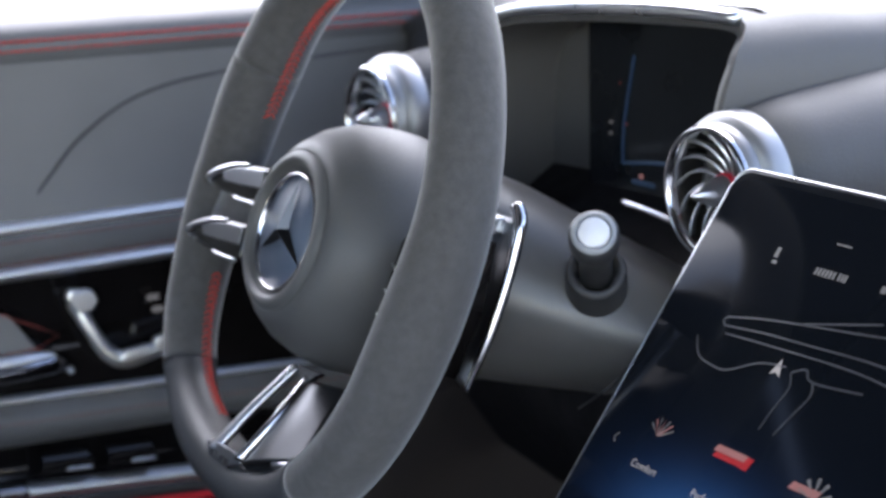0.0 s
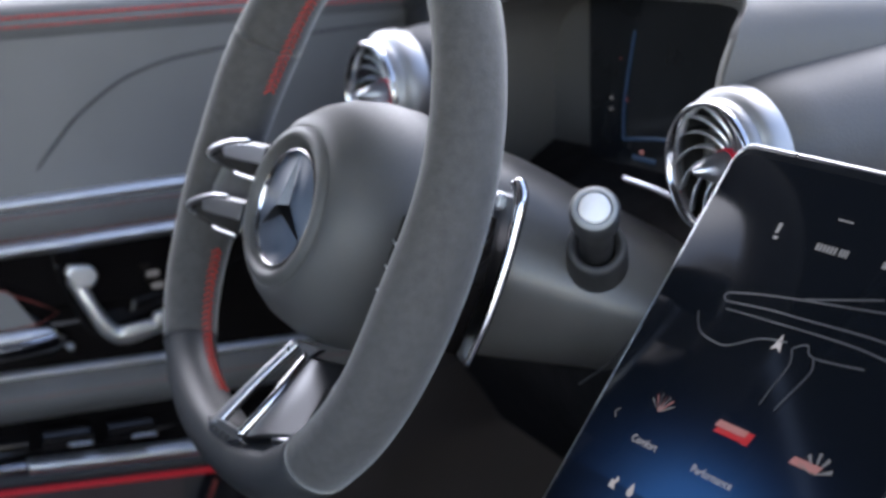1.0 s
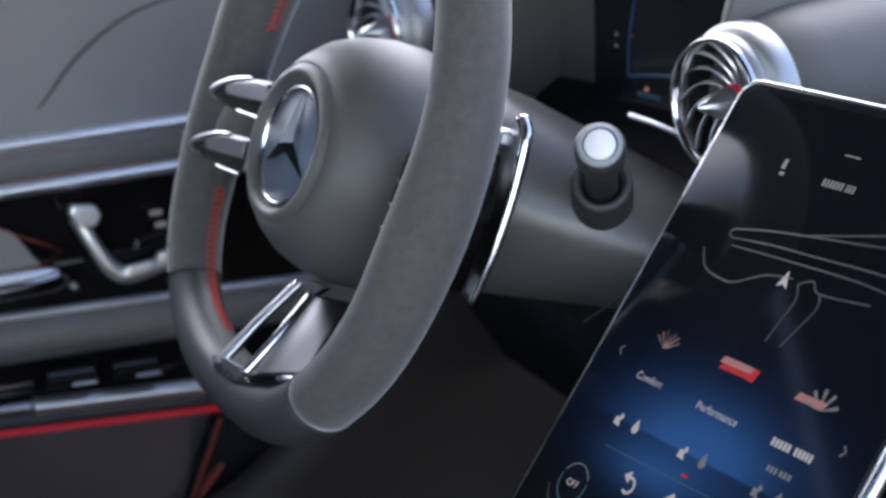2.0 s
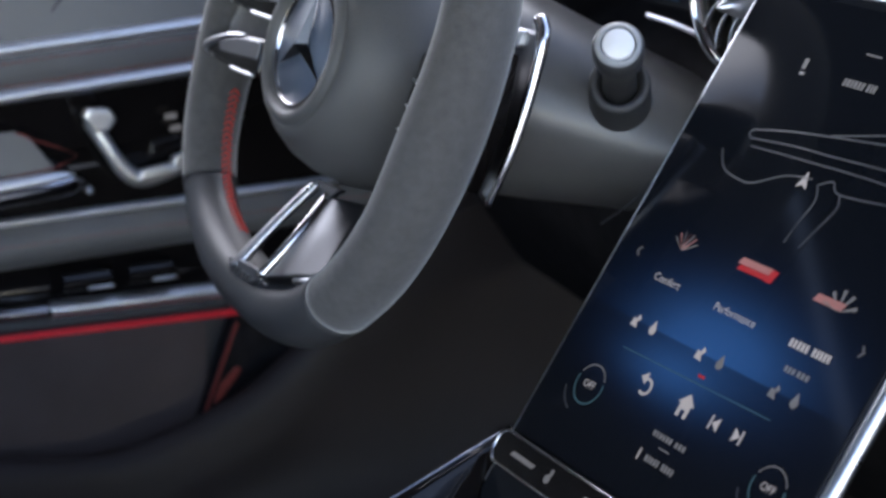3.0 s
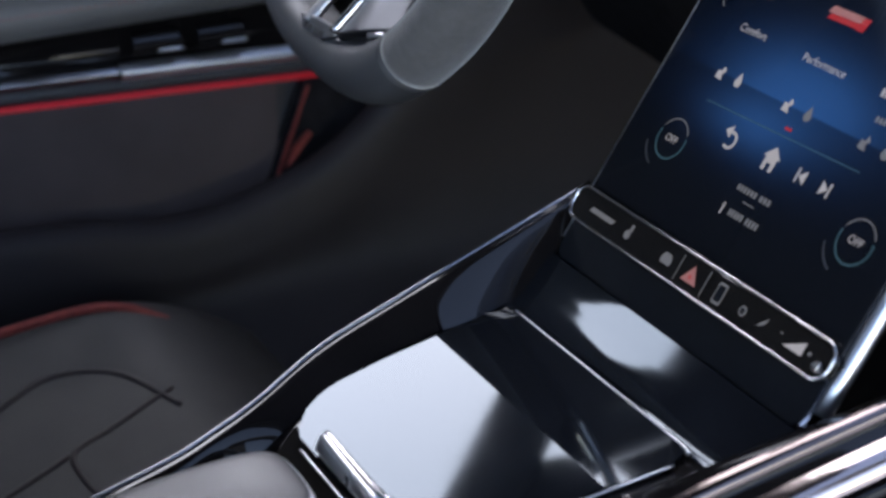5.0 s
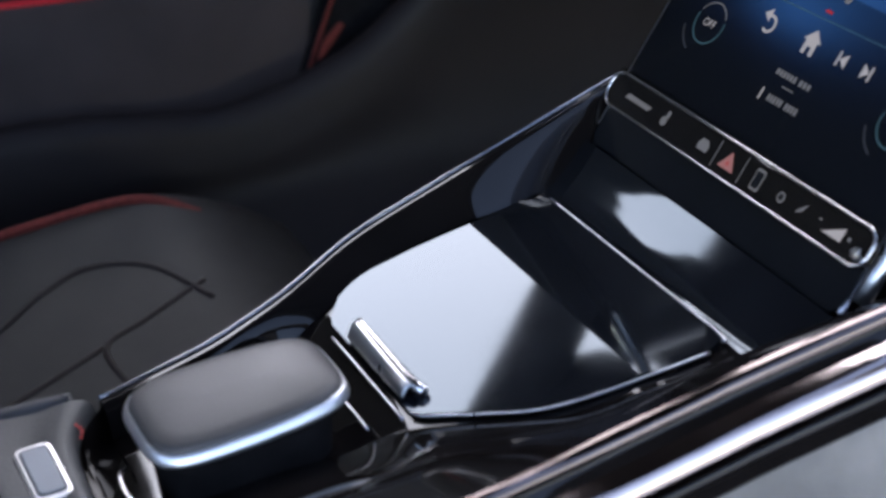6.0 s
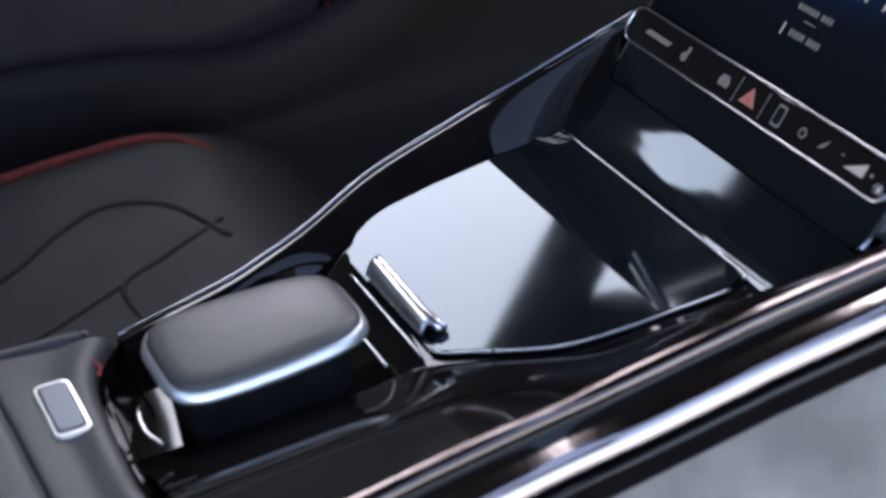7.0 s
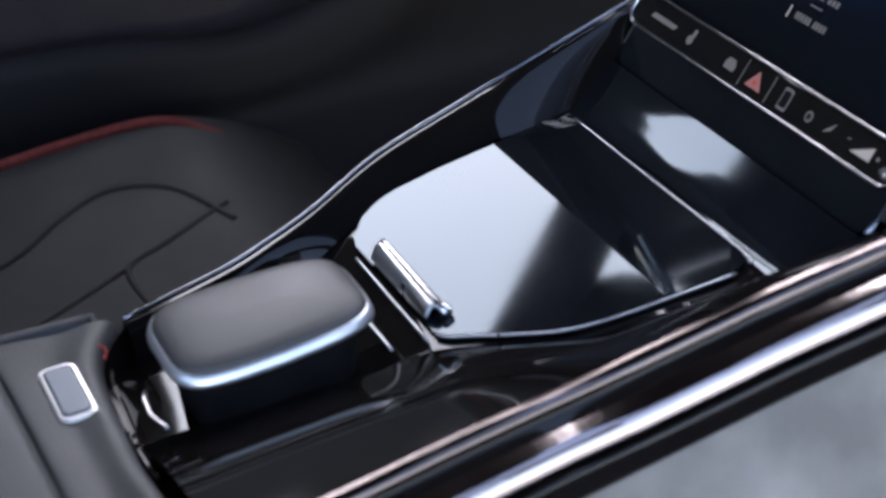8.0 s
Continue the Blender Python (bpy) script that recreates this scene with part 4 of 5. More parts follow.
# ---- dashboard ----
dash = thing("dashboard", (-0.3, 0.4, 0.5), "black leather dashboard with an arched instrument hood", "dashboard", kind="structure")
arch = [(-0.452, 0.172, 0.760), (-0.448, 0.172, 0.845), (-0.425, 0.175, 0.882), (-0.375, 0.180, 0.902), (-0.310, 0.192, 0.909), (-0.235, 0.212, 0.911), (-0.180, 0.228, 0.908), (-0.156, 0.206, 0.890), (-0.153, 0.193, 0.858), (-0.160, 0.190, 0.800)]
arch_far = [(-0.452, 0.55, 0.760), (-0.448, 0.55, 0.845), (-0.425, 0.55, 0.880), (-0.375, 0.55, 0.895), (-0.310, 0.55, 0.900), (-0.235, 0.55, 0.902), (-0.180, 0.55, 0.900), (-0.130, 0.55, 0.890), (-0.110, 0.55, 0.858), (-0.11, 0.55, 0.800)]
hood_rails = [[Vector(a).lerp(Vector(b), f) for a, b in zip(arch, arch_far)] for f in (0.0, 0.04, 0.3, 1.0)]
for p in hood_rails[2]:
    p.z += 0.004 if p.z > 0.88 else 0
hood = part("instrument_hood", loft(hood_rails, 6, 6, 0.009), HOOD, dash, "grey leather instrument hood")
part("hood_lip", tube([Vector(p) + Vector((0, -0.002, 0.0005)) for p in arch[1:7]], 0.0045, seg=10), SATIN, hood, "silver-grey lip of the hood")
part("hood_back", slab([(-0.445, 0.262, 0.70), (-0.170, 0.262, 0.70), (-0.170, 0.262, 0.895), (-0.445, 0.262, 0.895)], (0, 0.02, 0)), HUB, dash, "charcoal panel behind the instruments", smooth=False)
part("hood_floor", loft([[(-0.455, 0.20, 0.735), (-0.14, 0.20, 0.735)], [(-0.455, 0.27, 0.765), (-0.14, 0.27, 0.765)]], 3, 3), PLASTIC, dash)
part("hood_trim", tube([(-0.275, 0.208, 0.782), (-0.235, 0.206, 0.781), (-0.190, 0.204, 0.776), (-0.15, 0.202, 0.772)], 0.0032, seg=8), DARK_CHROME, dash, "dark chrome trim under the instruments")
part("lower_dash", loft([[(-0.76, 0.34, 0.82), (-0.45, 0.30, 0.80), (-0.10, 0.26, 0.78), (0.45, 0.26, 0.78)], [(-0.76, 0.27, 0.74), (-0.45, 0.22, 0.74), (-0.10, 0.18, 0.74), (0.45, 0.18, 0.74)], [(-0.76, 0.28, 0.62), (-0.45, 0.22, 0.62), (-0.10, 0.16, 0.62), (0.45, 0.16, 0.62)],
                         [(-0.76, 0.36, 0.47), (-0.45, 0.33, 0.47), (-0.10, 0.28, 0.47), (0.45, 0.28, 0.47)]], 6, 5), DARK, dash, "black lower dashboard")
part("dash_left_pad", loft([[(-0.78, 0.30, 0.83), (-0.66, 0.29, 0.875), (-0.56, 0.28, 0.865), (-0.45, 0.26, 0.83)], [(-0.78, 0.36, 0.855), (-0.66, 0.36, 0.893), (-0.56, 0.36, 0.888), (-0.45, 0.36, 0.86)], [(-0.78, 0.95, 0.87), (-0.66, 0.95, 0.89), (-0.56, 0.95, 0.89), (-0.45, 0.95, 0.88)]], 6, 5, 0.02), LEATHER, dash, "black leather dashboard end")
part("dash_left_face", loft([[(-0.78, 0.30, 0.83), (-0.66, 0.29, 0.872), (-0.56, 0.28, 0.862), (-0.45, 0.26, 0.83)], [(-0.78, 0.305, 0.78), (-0.66, 0.295, 0.78), (-0.56, 0.285, 0.78), (-0.45, 0.26, 0.78)], [(-0.78, 0.30, 0.70), (-0.66, 0.28, 0.70), (-0.56, 0.27, 0.70), (-0.45, 0.24, 0.70)]], 6, 5), PLASTIC, dash)
part("dash_top", loft([[(-0.45, 0.56, 0.855), (0.0, 0.56, 0.855), (0.80, 0.56, 0.85)], [(-0.45, 0.95, 0.870), (0.0, 0.95, 0.870), (0.80, 0.95, 0.86)]], 6, 4, 0.02), LEATHER, dash, "black leather dashboard top")
part("dash_right", loft([[(0.06, 0.20, 0.80), (0.2, 0.20, 0.80), (0.80, 0.22, 0.80)], [(0.06, 0.24, 0.865), (0.2, 0.24, 0.865), (0.80, 0.26, 0.86)], [(0.06, 0.55, 0.885), (0.2, 0.55, 0.885), (0.80, 0.55, 0.87)]], 5, 5, 0.015), LEATHER, dash, "black leather passenger dashboard")
VC = Vector((-0.1435, 0.178, 0.8120))
pod = revolve(VC, (0, 1, 0), [(0.038, 0.014), (0.0455, 0.016), (0.0530, 0.050), (0.0600, 0.10), (0.0665, 0.15), (0.070, 0.22), (0.071, 0.40)], 56)
part("vent_pod", pod, HOOD, dash, "rounded grey leather pod behind the air vent")
VL = Vector((-0.5620, 0.170, 0.8070))
part("vent_pod", revolve(VL, (0, 1, 0), [(0.038, 0.014), (0.0455, 0.016), (0.0520, 0.05), (0.058, 0.16)], 48), LEATHER, dash, "rounded black leather pod behind the air vent")

# instruments
cluster = thing("instrument_display", (-0.27, 0.25, 0.77), "dark driver display with dim blue graphics under the hood", "instrument display")
part("display_glass", slab([(x, 0.2550, z) for x, z in rounded(0.200, 0.150, 0.018, 6, -0.279, 0.838)], (0, -0.004, 0), 0.001), GLASS, cluster, smooth=False)


def dial(name, pts, material, w=0.0012):
    return part(name, tube([(x, 0.2503, z) for x, z in pts], w, seg=4, n=3, flat=0.25, up=(0, 1, 0)), material, cluster, smooth=False)


BLUE_UI = glow("lit_blue", (0.05, 0.2, 0.5), 0.010)
dial("blue_scale", [(-0.322, 0.872), (-0.334, 0.825), (-0.336, 0.795)], BLUE_UI, 0.0016)
dial("blue_scale", [(-0.336, 0.795), (-0.300, 0.800), (-0.262, 0.803)], BLUE_UI, 0.0012)
dial("readout", [(-0.325, 0.784), (-0.298, 0.784)], BLUE_UI, 0.0018)
dial("red_mark", [(-0.333, 0.823), (-0.330, 0.8235)], RED_DARK, 0.0012)
dial("red_mark", [(-0.340, 0.851), (-0.338, 0.8515)], RED_DARK, 0.0009)
dial("grey_mark", [(-0.352, 0.8225), (-0.348, 0.8225)], GREY_UI, 0.0010)
dial("grey_mark", [(-0.352, 0.8145), (-0.349, 0.8145)], GREY_UI, 0.0010)
dial("grey_mark", [(-0.316, 0.7885), (-0.312, 0.7885)], PINK_UI, 0.0014)
dial("grey_mark", [(-0.306, 0.7725), (-0.297, 0.7725)], LINE_UI, 0.0016)


# ---- air vents ----
def air_vent(place, name="air_vent"):
    """A round turbine vent that blows rearward: collar, ring, curved blades and a cone."""
    c = Vector(place)
    v = thing(name, c, "round silver turbine air vent with curved blades and a red-ringed cone", "air vent", "air vents on the dashboard")
    ax = (0, -1, 0)
    part("collar", revolve(c, ax, [(0.034, -0.026), (0.0450, -0.025), (0.0462, -0.021), (0.0455, -0.012), (0.0430, -0.008), (0.0400, -0.007)], 64), VENT_SATIN, v, "broad brushed silver collar")
    part("barrel", revolve(c, ax, [(0.0395, -0.030), (0.0402, -0.008), (0.0392, 0.000), (0.0372, 0.001)], 64), VENT_SATIN, v, "brushed silver barrel")
    part("outer_ring", revolve(c, ax, [(0.0380, -0.004), (0.0390, 0.0025), (0.0378, 0.0050), (0.0360, 0.0040), (0.0352, -0.002), (0.0345, -0.022)], 64), CHROME, v, "polished ring")
    part("bowl", revolve(c, ax, [(0.0350, -0.020), (0.026, -0.032), (0.0, -0.036)], 48), PLASTIC, v, "black inner bowl")
    cone = part("cone", revolve(c, ax, [(0.0, 0.0140), (0.0020, 0.0125), (0.0058, 0.004), (0.0088, -0.005), (0.0096, -0.010)], 32), SATIN, v, "pointed silver cone")
    # red ambient glow round the cone's base, given as a strong red colour
    part("cone_ring", revolve(c, ax, [(0.0096, -0.0085), (0.0104, -0.009), (0.0108, -0.016), (0.009, -0.019)], 32), RED_VENT, cone, "red ring coloured as ambient glow")
    for k in range(14):
        a0 = 2 * math.pi * k / 14 + 0.2
        rows = []
        for i in range(9):
            f = i / 8
            r = 0.0085 + f * 0.0268
            a = a0 + 0.75 * f ** 1.5
            rad = Vector((math.cos(a), 0, math.sin(a)))
            tan = Vector((-math.sin(a), 0, math.cos(a)))
            p = c + rad * r + Vector((0, 0.014 - 0.011 * f, 0))
            wdt = 0.0017 + 0.0008 * f
            rows.append([p + tan * wdt * 0.25 + Vector((0, -wdt, 0)), p - tan * wdt * 0.5 + Vector((0, wdt, 0)), p - tan * (wdt * 0.5 + 0.0009) + Vector((0, wdt, 0)), p + tan * (wdt * 0.25 - 0.0010) + Vector((0, -wdt, 0))])
        part("blade", grid(rows, closed_v=True, caps=True), SATIN, v)
    return v


vent = air_vent(VC)
vent.scale = (1.04, 1.04, 1.04)
copy_thing(vent, Matrix.Translation(VL) @ Matrix.Scale(1.04, 4))

# ---- driver door ----
door = thing("driver_door", (-0.74, -0.2, 0.23), "grey and black car door with red stitched leather and chrome strips", "car door")
Y0, Y1 = -1.05, 0.42
YS = (Y0, -0.45, -0.1, 0.15, Y1)


def band(name, z0, z1, s0, s1, material, label="", x=-0.74, out=0.006, rows=5, ys=YS):
    """A gently rounded lengthwise band of the door, between two heights at y = -0.1 and their slopes."""
    rails = []
    for k in range(rows):
        f = k / (rows - 1)
        rails.append([(x + out * math.sin(math.pi * f) ** 0.7, y, (z0 + s0 * (y + 0.1)) * (1 - f) + (z1 + s1 * (y + 0.1)) * f) for y in ys])
    return part(name, loft(rails, 5, 3), material, door, label)


part("door_shell", slab([(-0.755, Y0, 0.25), (-0.755, 1.9, 0.25), (-0.755, 1.9, 0.86), (-0.755, Y0, 0.86)], (-0.07, 0, 0), 0.01), PLASTIC, door, "black door core", smooth=False)
part("belt_roll", loft([[(-0.830, y, 0.874) for y in (Y0, 0, 0.62, 1.9)], [(-0.800, y, 0.888) for y in (Y0, 0, 0.62, 1.9)], [(-0.765, y, 0.887) for y in (Y0, 0, 0.62, 1.9)], [(-0.742, y, 0.877) for y in (Y0, 0, 0.62, 1.9)], [(-0.737, y, 0.862) for y in (Y0, 0, 0.62, 1.9)], [(-0.740, y, 0.852) for y in (Y0, 0, 0.62, 1.9)]], 5, 4), DOOR_DARK, door, "dark leather window sill roll")
band("upper_panel", 0.722, 0.853, 0.0, 0.0, DOOR_GREY, "smooth grey leather upper panel", out=-0.006, rows=6)
part("panel_seam", tube([(-0.7445, -0.075, 0.714), (-0.7445, -0.040, 0.755), (-0.7445, -0.008, 0.788), (-0.7445, 0.043, 0.817), (-0.7435, 0.120, 0.831), (-0.743, 0.30, 0.842)], 0.0013, seg=6), PLASTIC, door, "curved dark panel seam")
band("silver_strip", 0.7115, 0.7230, 0.012, 0.012, BRIGHT, "satin silver strip", out=0.005)
band("stitched_band", 0.685, 0.7125, 0.012, 0.012, DOOR_DARK, "charcoal leather band with red seams", x=-0.739, out=0.003)
band("chrome_strip", 0.6735, 0.6865, 0.012, 0.012, BRIGHT, "bright chrome strip", x=-0.738, out=0.007)
band("gloss_panel", 0.577, 0.6745, -0.04, 0.012, GLOSS, "glossy black switch panel", x=-0.744, out=-0.006)
band("thin_strip", 0.5705, 0.5780, -0.04, -0.04, BRIGHT, "thin silver strip", x=-0.738, out=0.006)
band("arm_leather", 0.533, 0.5715, -0.03, -0.04, DOOR_DARK, "black leather arm pad", x=-0.738, out=0.012)
band("switch_band", 0.500, 0.533, -0.08, -0.03, GLOSS, "glossy black lower switch band", x=-0.742, out=-0.004)
band("lower_chrome", 0.4870, 0.500, -0.083, -0.08, DARK_CHROME, "dark chrome lower strip", x=-0.738, out=0.006, ys=(Y0, -0.45, -0.082))
band("lower_chrome", 0.4860, 0.501, -0.083, -0.08, BRIGHT, "bright chrome lower strip", x=-0.738, out=0.008, ys=(-0.080, 0.05, 0.15, 0.28, Y1))
band("under_strip", 0.4745, 0.4865, -0.088, -0.083, PLASTIC, "black strip", x=-0.740, out=0.002)
band("light_guide", 0.4690, 0.4748, -0.088, -0.088, RED_GLOW, "glowing red light line", x=-0.738, out=0.003)
band("lower_panel", 0.2500, 0.4690, 0.0, -0.088, DOOR_RED_CAST, "dark lower door panel with red ambient light in its colour", x=-0.742, out=-0.006, ys=(Y0, -0.45, -0.1, 0.06))
part("kick_panel", slab([(-0.738, 0.020, 0.300), (-0.738, 0.085, 0.452), (-0.738, 0.60, 0.40), (-0.738, 0.60, 0.25), (-0.738, 0.0, 0.25)], (-0.012, 0, 0), 0.003), DARK, door, "brown-black carpet panel", smooth=False)
for z, sl, x in ((0.8700, 0.0, -0.7375), (0.8625, 0.0, -0.7355)):
    stitches("belt_stitching", [(x, y, z) for y in (-0.30, 0.1, 0.7, 1.85)], RED, door, length=0.0042, gap=0.0006, r=0.0017 if z > 0.865 else 0.0012, out=(1, 0, 0.2))
for z, sl, x in ((0.7070, 0.012, -0.7365), (0.6885, 0.012, -0.7365), (0.5560, -0.035, -0.7265)):
    stitches("band_stitching", [(x, y, z + sl * (y + 0.1)) for y in (-0.30, 0.0, 0.40)], RED_DARK, door, length=0.0048, gap=0.0016, r=0.0009, out=(1, 0, 0))
# door opener and grab bar
opener = part("door_opener", tube([(-0.733, -0.030, 0.651), (-0.728, -0.019, 0.627), (-0.727, -0.006, 0.605), (-0.727, 0.008, 0.5965), (-0.728, 0.030, 0.5985), (-0.731, 0.060, 0.6055)], [0.0072, 0.0066, 0.0074, 0.0078, 0.0072, 0.0068], seg=10, n=6), BRIGHT, door, "satin chrome door opener bracket")
part("opener_pad", slab([(-0.733, y, z) for y, z in ((-0.039, 0.657), (-0.035, 0.664), (-0.016, 0.661), (-0.011, 0.652), (-0.017, 0.643), (-0.031, 0.643))], (0.012, 0, 0), 0.0025), BRIGHT, opener, "polished chrome pad", smooth=False)
part("opener_pad", slab([(-0.727, y, z) for y, z in ((0.002, 0.597), (0.006, 0.6055), (0.028, 0.6075), (0.031, 0.602), (0.024, 0.5965))], (0.010, 0, 0), 0.0022), BRIGHT, opener, "polished chrome pad", smooth=False)
part("opener_pad", slab([(-0.729, y, z) for y, z in ((0.033, 0.604), (0.036, 0.6125), (0.062, 0.616), (0.066, 0.608), (0.050, 0.603))], (0.010, 0, 0), 0.0022), BRIGHT, opener, "polished chrome pad", smooth=False)
part("grab_recess", slab([(-0.738, y, z) for y, z in ((-0.40, 0.610), (-0.062, 0.613), (-0.083, 0.645), (-0.095, 0.6515), (-0.40, 0.650))], (0.005, 0, 0), 0.002), DOOR_GREY, door, "grey leather grab recess", smooth=False)
part("recess_edge", tube([(-0.732, -0.40, 0.6125), (-0.732, -0.064, 0.6155), (-0.732, -0.083, 0.644), (-0.732, -0.094, 0.650)], 0.0007, seg=6, n=3), RED_DARK, door, "dark red recess edge")
grab = part("grab_bar", tube([(-0.725, -0.42, 0.598), (-0.723, -0.20, 0.6005), (-0.724, -0.075, 0.6025), (-0.729, -0.050, 0.6015), (-0.736, -0.044, 0.599)], [0.0105, 0.0105, 0.0100, 0.0085, 0.006], seg=14, n=6), DARK_CHROME, door, "dark chrome grab bar")
# highlight along the top of the bar, built as a brighter metal cap
part("grab_highlight_cap", tube([(-0.7235, -0.42, 0.606), (-0.7215, -0.20, 0.6085), (-0.7225, -0.075, 0.6095), (-0.728, -0.051, 0.6065)], [0.0072, 0.0072, 0.0066, 0.004], seg=10, n=6), BRIGHT, grab, "bright cap drawn as the bar's top highlight")
part("lock_pin", revolve((-0.737, -0.036, 0.5915), (1, 0, 0), [(0.0, 0.005), (0.003, 0.0045), (0.0035, 0.0)], 16), SATIN, door)
for y, z in ((0.042, 0.643), (0.046, 0.632)):
    part("switch_mark", slab([(-0.7395, y + a, z + b) for a, b in rounded(0.011, 0.005, 0.001, 2)], (0.0006, 0, 0)), GREY_UI, door, smooth=False)
for y in (-0.052, 0.005):
    z = 0.517 - 0.055 * (y + 0.1)
    sw = part("window_switch", loft([[(-0.738, y - 0.02, z - 0.009), (-0.738, y + 0.028, z - 0.011)], [(-0.724, y - 0.018, z - 0.004), (-0.724, y + 0.026, z - 0.006)], [(-0.726, y - 0.016, z + 0.007), (-0.726, y + 0.024, z + 0.005)], [(-0.738, y - 0.016, z + 0.011), (-0.738, y + 0.024, z + 0.009)]], 4, 4), GLOSS, door, "glossy black window switch")
    part("switch_tip", tube([(-0.7235, y + 0.004, z - 0.005), (-0.7235, y + 0.026, z - 0.0065)], 0.0016, seg=6), SATIN, sw, "silver switch tip")
# map pocket with a rolled edge
PR = [(Y0, 0.402), (-0.45, 0.400), (-0.19, 0.388), (-0.05, 0.366), (0.055, 0.386), (0.125, 0.424), (0.200, 0.490), (0.30, 0.545), (0.55, 0.56)]
part("map_pocket", loft([[(-0.742, y + 0.01, z - 0.06) for y, z in PR], [(-0.716, y, z - 0.012) for y, z in PR], [(-0.702, y, z) for y, z in PR], [(-0.686, y, z - 0.010) for y, z in PR], [(-0.680, y, z - 0.045) for y, z in PR], [(-0.672, y, 0.280) for y, z in PR], [(-0.56, y, 0.217) for y, z in PR]], 8, 5), POCKET, door, "black leather map pocket with a rolled edge")
part("pocket_trim", tube([(-0.729, 0.024, 0.308), (-0.729, 0.050, 0.372), (-0.731, 0.086, 0.448)], 0.0018, seg=6), RED_DARK, door, "dim red-brown trim edge")
part("door_reflector", slab([(-0.722, y, z) for y, z in ((0.054, 0.380), (0.060, 0.383), (0.082, 0.408), (0.078, 0.411), (0.062, 0.397))], (0.004, 0, 0), 0.001), RED_DARK, door, "small red reflector", smooth=False)

# ---- driver seat ----
seat = thing("driver_seat", (-0.36, -0.45, 0.215), "dark grey leather driver seat with red piping", "car seat")


def seat_z(x, y):
    """Height of the cushion: two bolsters, a hollow between, a front that rolls down."""
    u = (x + 0.345) / 0.240
    z = 0.312 + 0.052 * min(1.0, abs(u)) ** 2.2 - 0.10 * max(0.0, abs(u) - 0.86) ** 1.5 * 10
    z += 0.030 * max(0.0, min(1.0, (y + 0.55) / 0.40))
    front = max(0.0, y + 0.17)
    return z - 3.2 * front ** 2


rows = []
for i in range(46):
    y = -0.78 + i * 0.0165
    rows.append([(-0.345 + 0.250 * math.sin((j / 36 - 0.5) * math.pi), y - 0.05 * (abs(j / 18 - 1)) ** 3 * max(0, (y + 0.45)) / 0.35, seat_z(-0.345 + 0.250 * math.sin((j / 36 - 0.5) * math.pi), y)) for j in range(37)])
bm = grid(rows)
bmesh.ops.recalc_face_normals(bm, faces=bm.faces)
ring = [e for e in bm.edges if e.is_boundary]
ext = bmesh.ops.extrude_edge_only(bm, edges=ring)
for v in ext["geom"]:
    if isinstance(v, bmesh.types.BMVert):
        v.co.z = 0.225
cushion = part("seat_cushion", bm, SEAT, seat, "dark grey leather cushion")


def on_seat(x, y, up=0.002):
    return (x, y - 0.05 * abs(2 * (math.asin(max(-1, min(1, (x + 0.345) / 0.250))) / math.pi)) ** 3 * max(0, (y + 0.45)) / 0.35, seat_z(x, y) + up)


part("piping", tube([on_seat(-0.555, y, 0.001) for y in (-0.78, -0.6, -0.45, -0.32, -0.22)] + [on_seat(-0.548, -0.155, 0.0), on_seat(-0.535, -0.115, -0.004)], 0.0042, seg=8), RED_DARK, cushion, "dark red piping along the bolster")
for seam_xy in (((-0.44, -0.70), (-0.445, -0.45), (-0.46, -0.32), (-0.488, -0.262), (-0.50, -0.22), (-0.482, -0.178), (-0.43, -0.150)),
                ((-0.452, -0.148), (-0.440, -0.175), (-0.428, -0.205), (-0.415, -0.235), (-0.375, -0.236), (-0.345, -0.228)), ((-0.33, -0.52), (-0.365, -0.38), (-0.394, -0.292), (-0.415, -0.238)),
                ((-0.24, -0.7), (-0.24, -0.40), (-0.255, -0.27), (-0.30, -0.22), (-0.345, -0.228))):
    part("cushion_seam", tube([on_seat(x, y, 0.0) for x, y in seam_xy], 0.0024, seg=6), POCKET, cushion, "dark sewn seam")
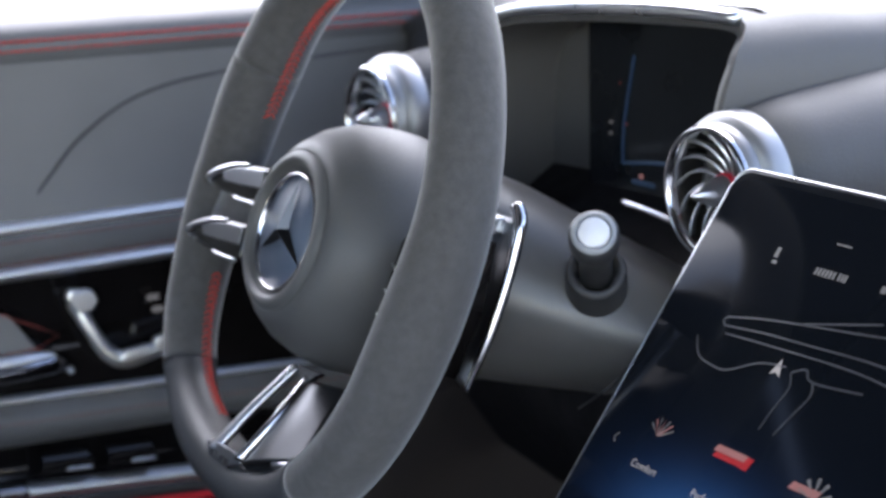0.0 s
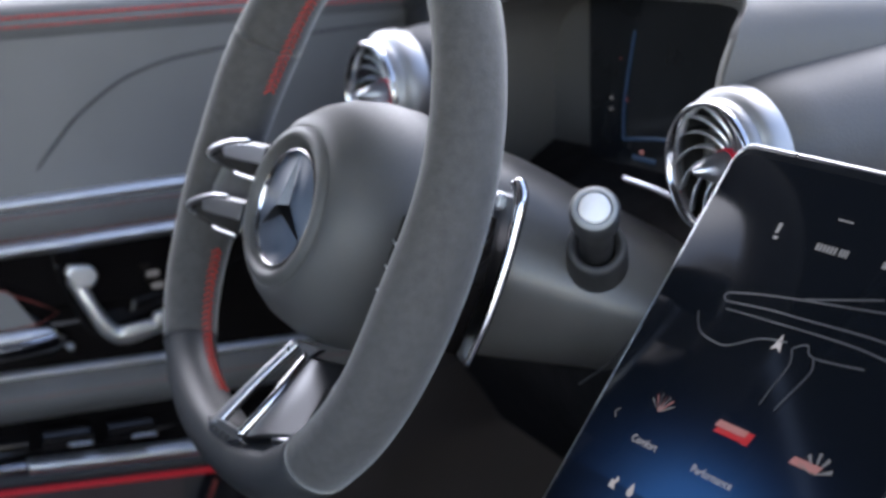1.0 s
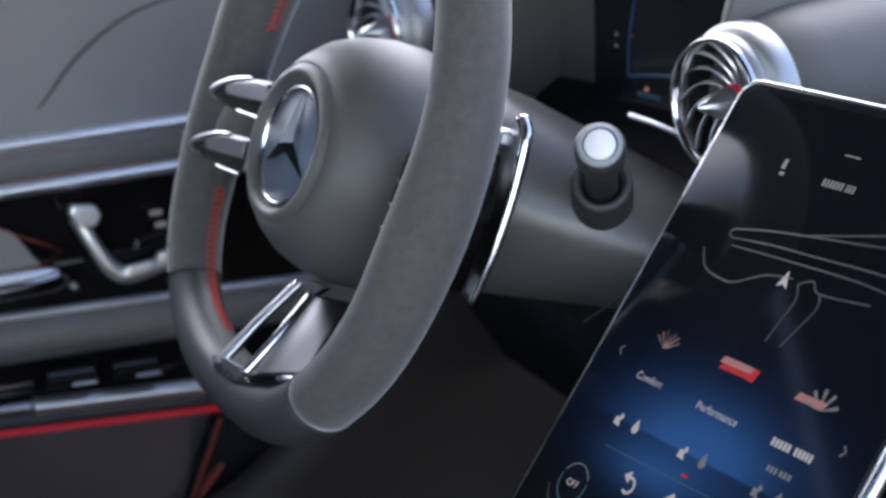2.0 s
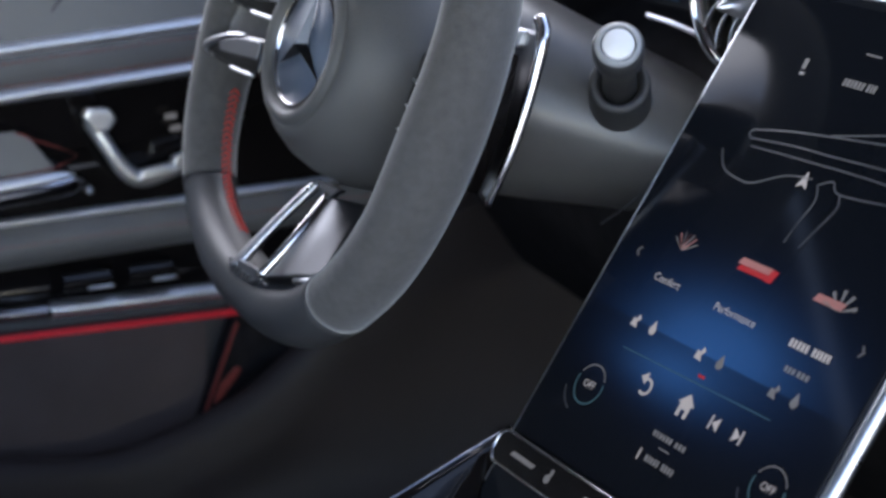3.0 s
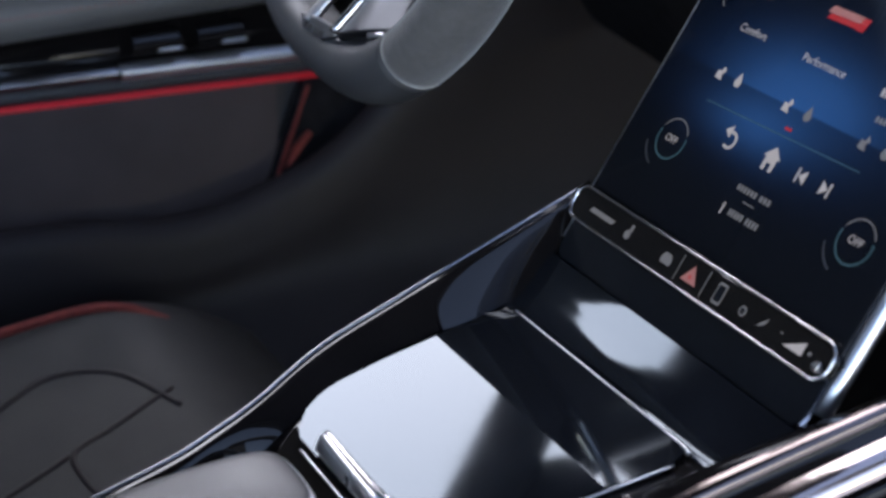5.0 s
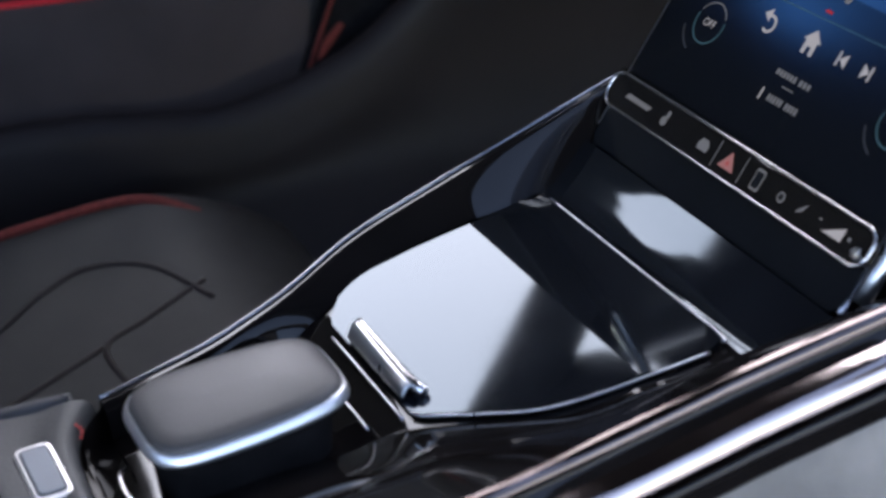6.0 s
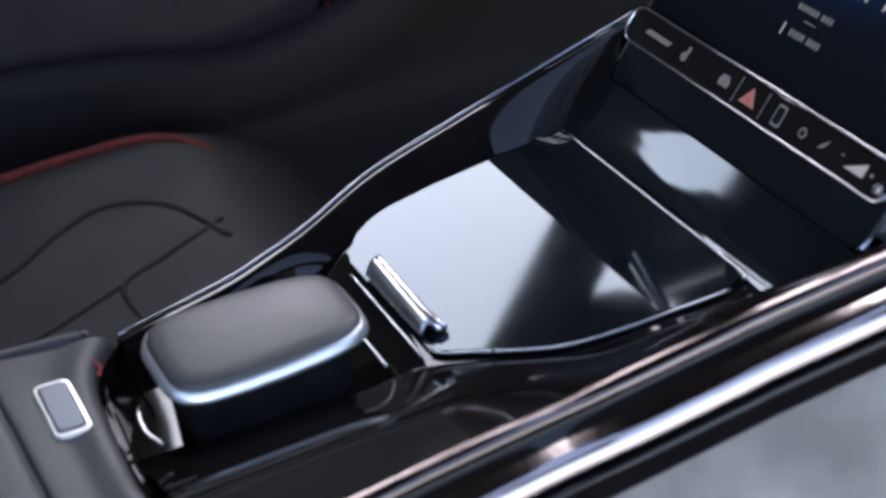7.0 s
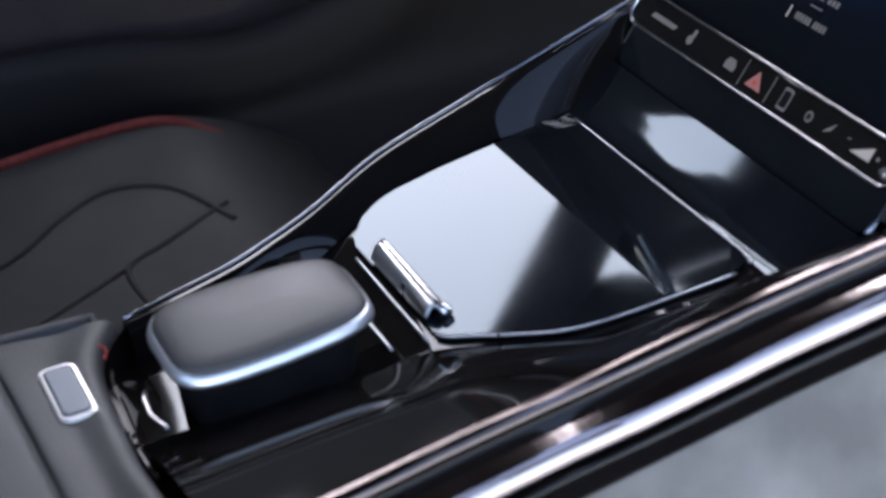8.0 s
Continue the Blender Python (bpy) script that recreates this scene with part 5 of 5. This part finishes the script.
part("backrest", slab([(-0.585, -0.78, 0.30), (-0.135, -0.78, 0.30), (-0.150, -0.95, 0.88), (-0.25, -0.99, 1.02), (-0.47, -0.99, 1.02), (-0.570, -0.95, 0.88)], (0, -0.11, 0.02), 0.03, 3), SEAT, seat, "dark grey leather backrest")
# rear quarter that closes the cabin behind the door
quarter = thing("rear_quarter", (-0.78, -1.0, 0.85), "dark rear quarter panel of the cabin behind the door", "car body", kind="structure")
part("quarter_panel", slab([(-0.78, -0.205, 0.885), (-0.70, -0.225, 1.22), (-0.72, -1.25, 1.22), (-0.78, -1.25, 0.875)], (-0.05, 0, 0)), PLASTIC, quarter, smooth=False)
# windscreen frame over the dashboard
screen_frame = thing("windscreen_frame", (0, 0.5, 0.88), "black windscreen frame with slanted pillars", "windscreen frame", kind="structure")
for s in (-1, 1):
    part("pillar", tube([(s * 0.80, 0.68, 0.87), (s * 0.755, 0.36, 1.005), (s * 0.705, 0.135, 1.112), (s * 0.688, 0.062, 1.148), (s * 0.676, -0.048, 1.212), (s * 0.665, -0.12, 1.245)], [0.03, 0.034, 0.036, 0.036, 0.036, 0.034], seg=12), PLASTIC, screen_frame)
    part("mirror_sail", slab([(s * 0.775, 0.190, 0.885), (s * 0.750, 0.250, 1.030), (s * 0.775, 0.62, 0.885)], (s * 0.02, 0, 0), 0.004), PLASTIC, screen_frame, "black triangular corner panel", smooth=False)
part("header", tube([(-0.676, -0.048, 1.212), (-0.62, 0.07, 1.222), (-0.3, 0.17, 1.250), (0.3, 0.17, 1.250), (0.62, 0.07, 1.222), (0.676, -0.048, 1.212)], 0.036, seg=12, flat=0.6), PLASTIC, screen_frame)
part("roof_panel", loft([[(-0.672, y, 1.222) for y in (-0.06, -0.3, -0.8, -1.25)], [(-0.56, y, 1.262) for y in (0.10, -0.3, -0.8, -1.25)], [(0.0, y, 1.278) for y in (0.18, -0.3, -0.8, -1.25)], [(0.56, y, 1.262) for y in (0.10, -0.3, -0.8, -1.25)], [(0.672, y, 1.222) for y in (-0.06, -0.3, -0.8, -1.25)]], 5, 5, 0.03), ROOF, screen_frame, "dark brown-black roof lining")
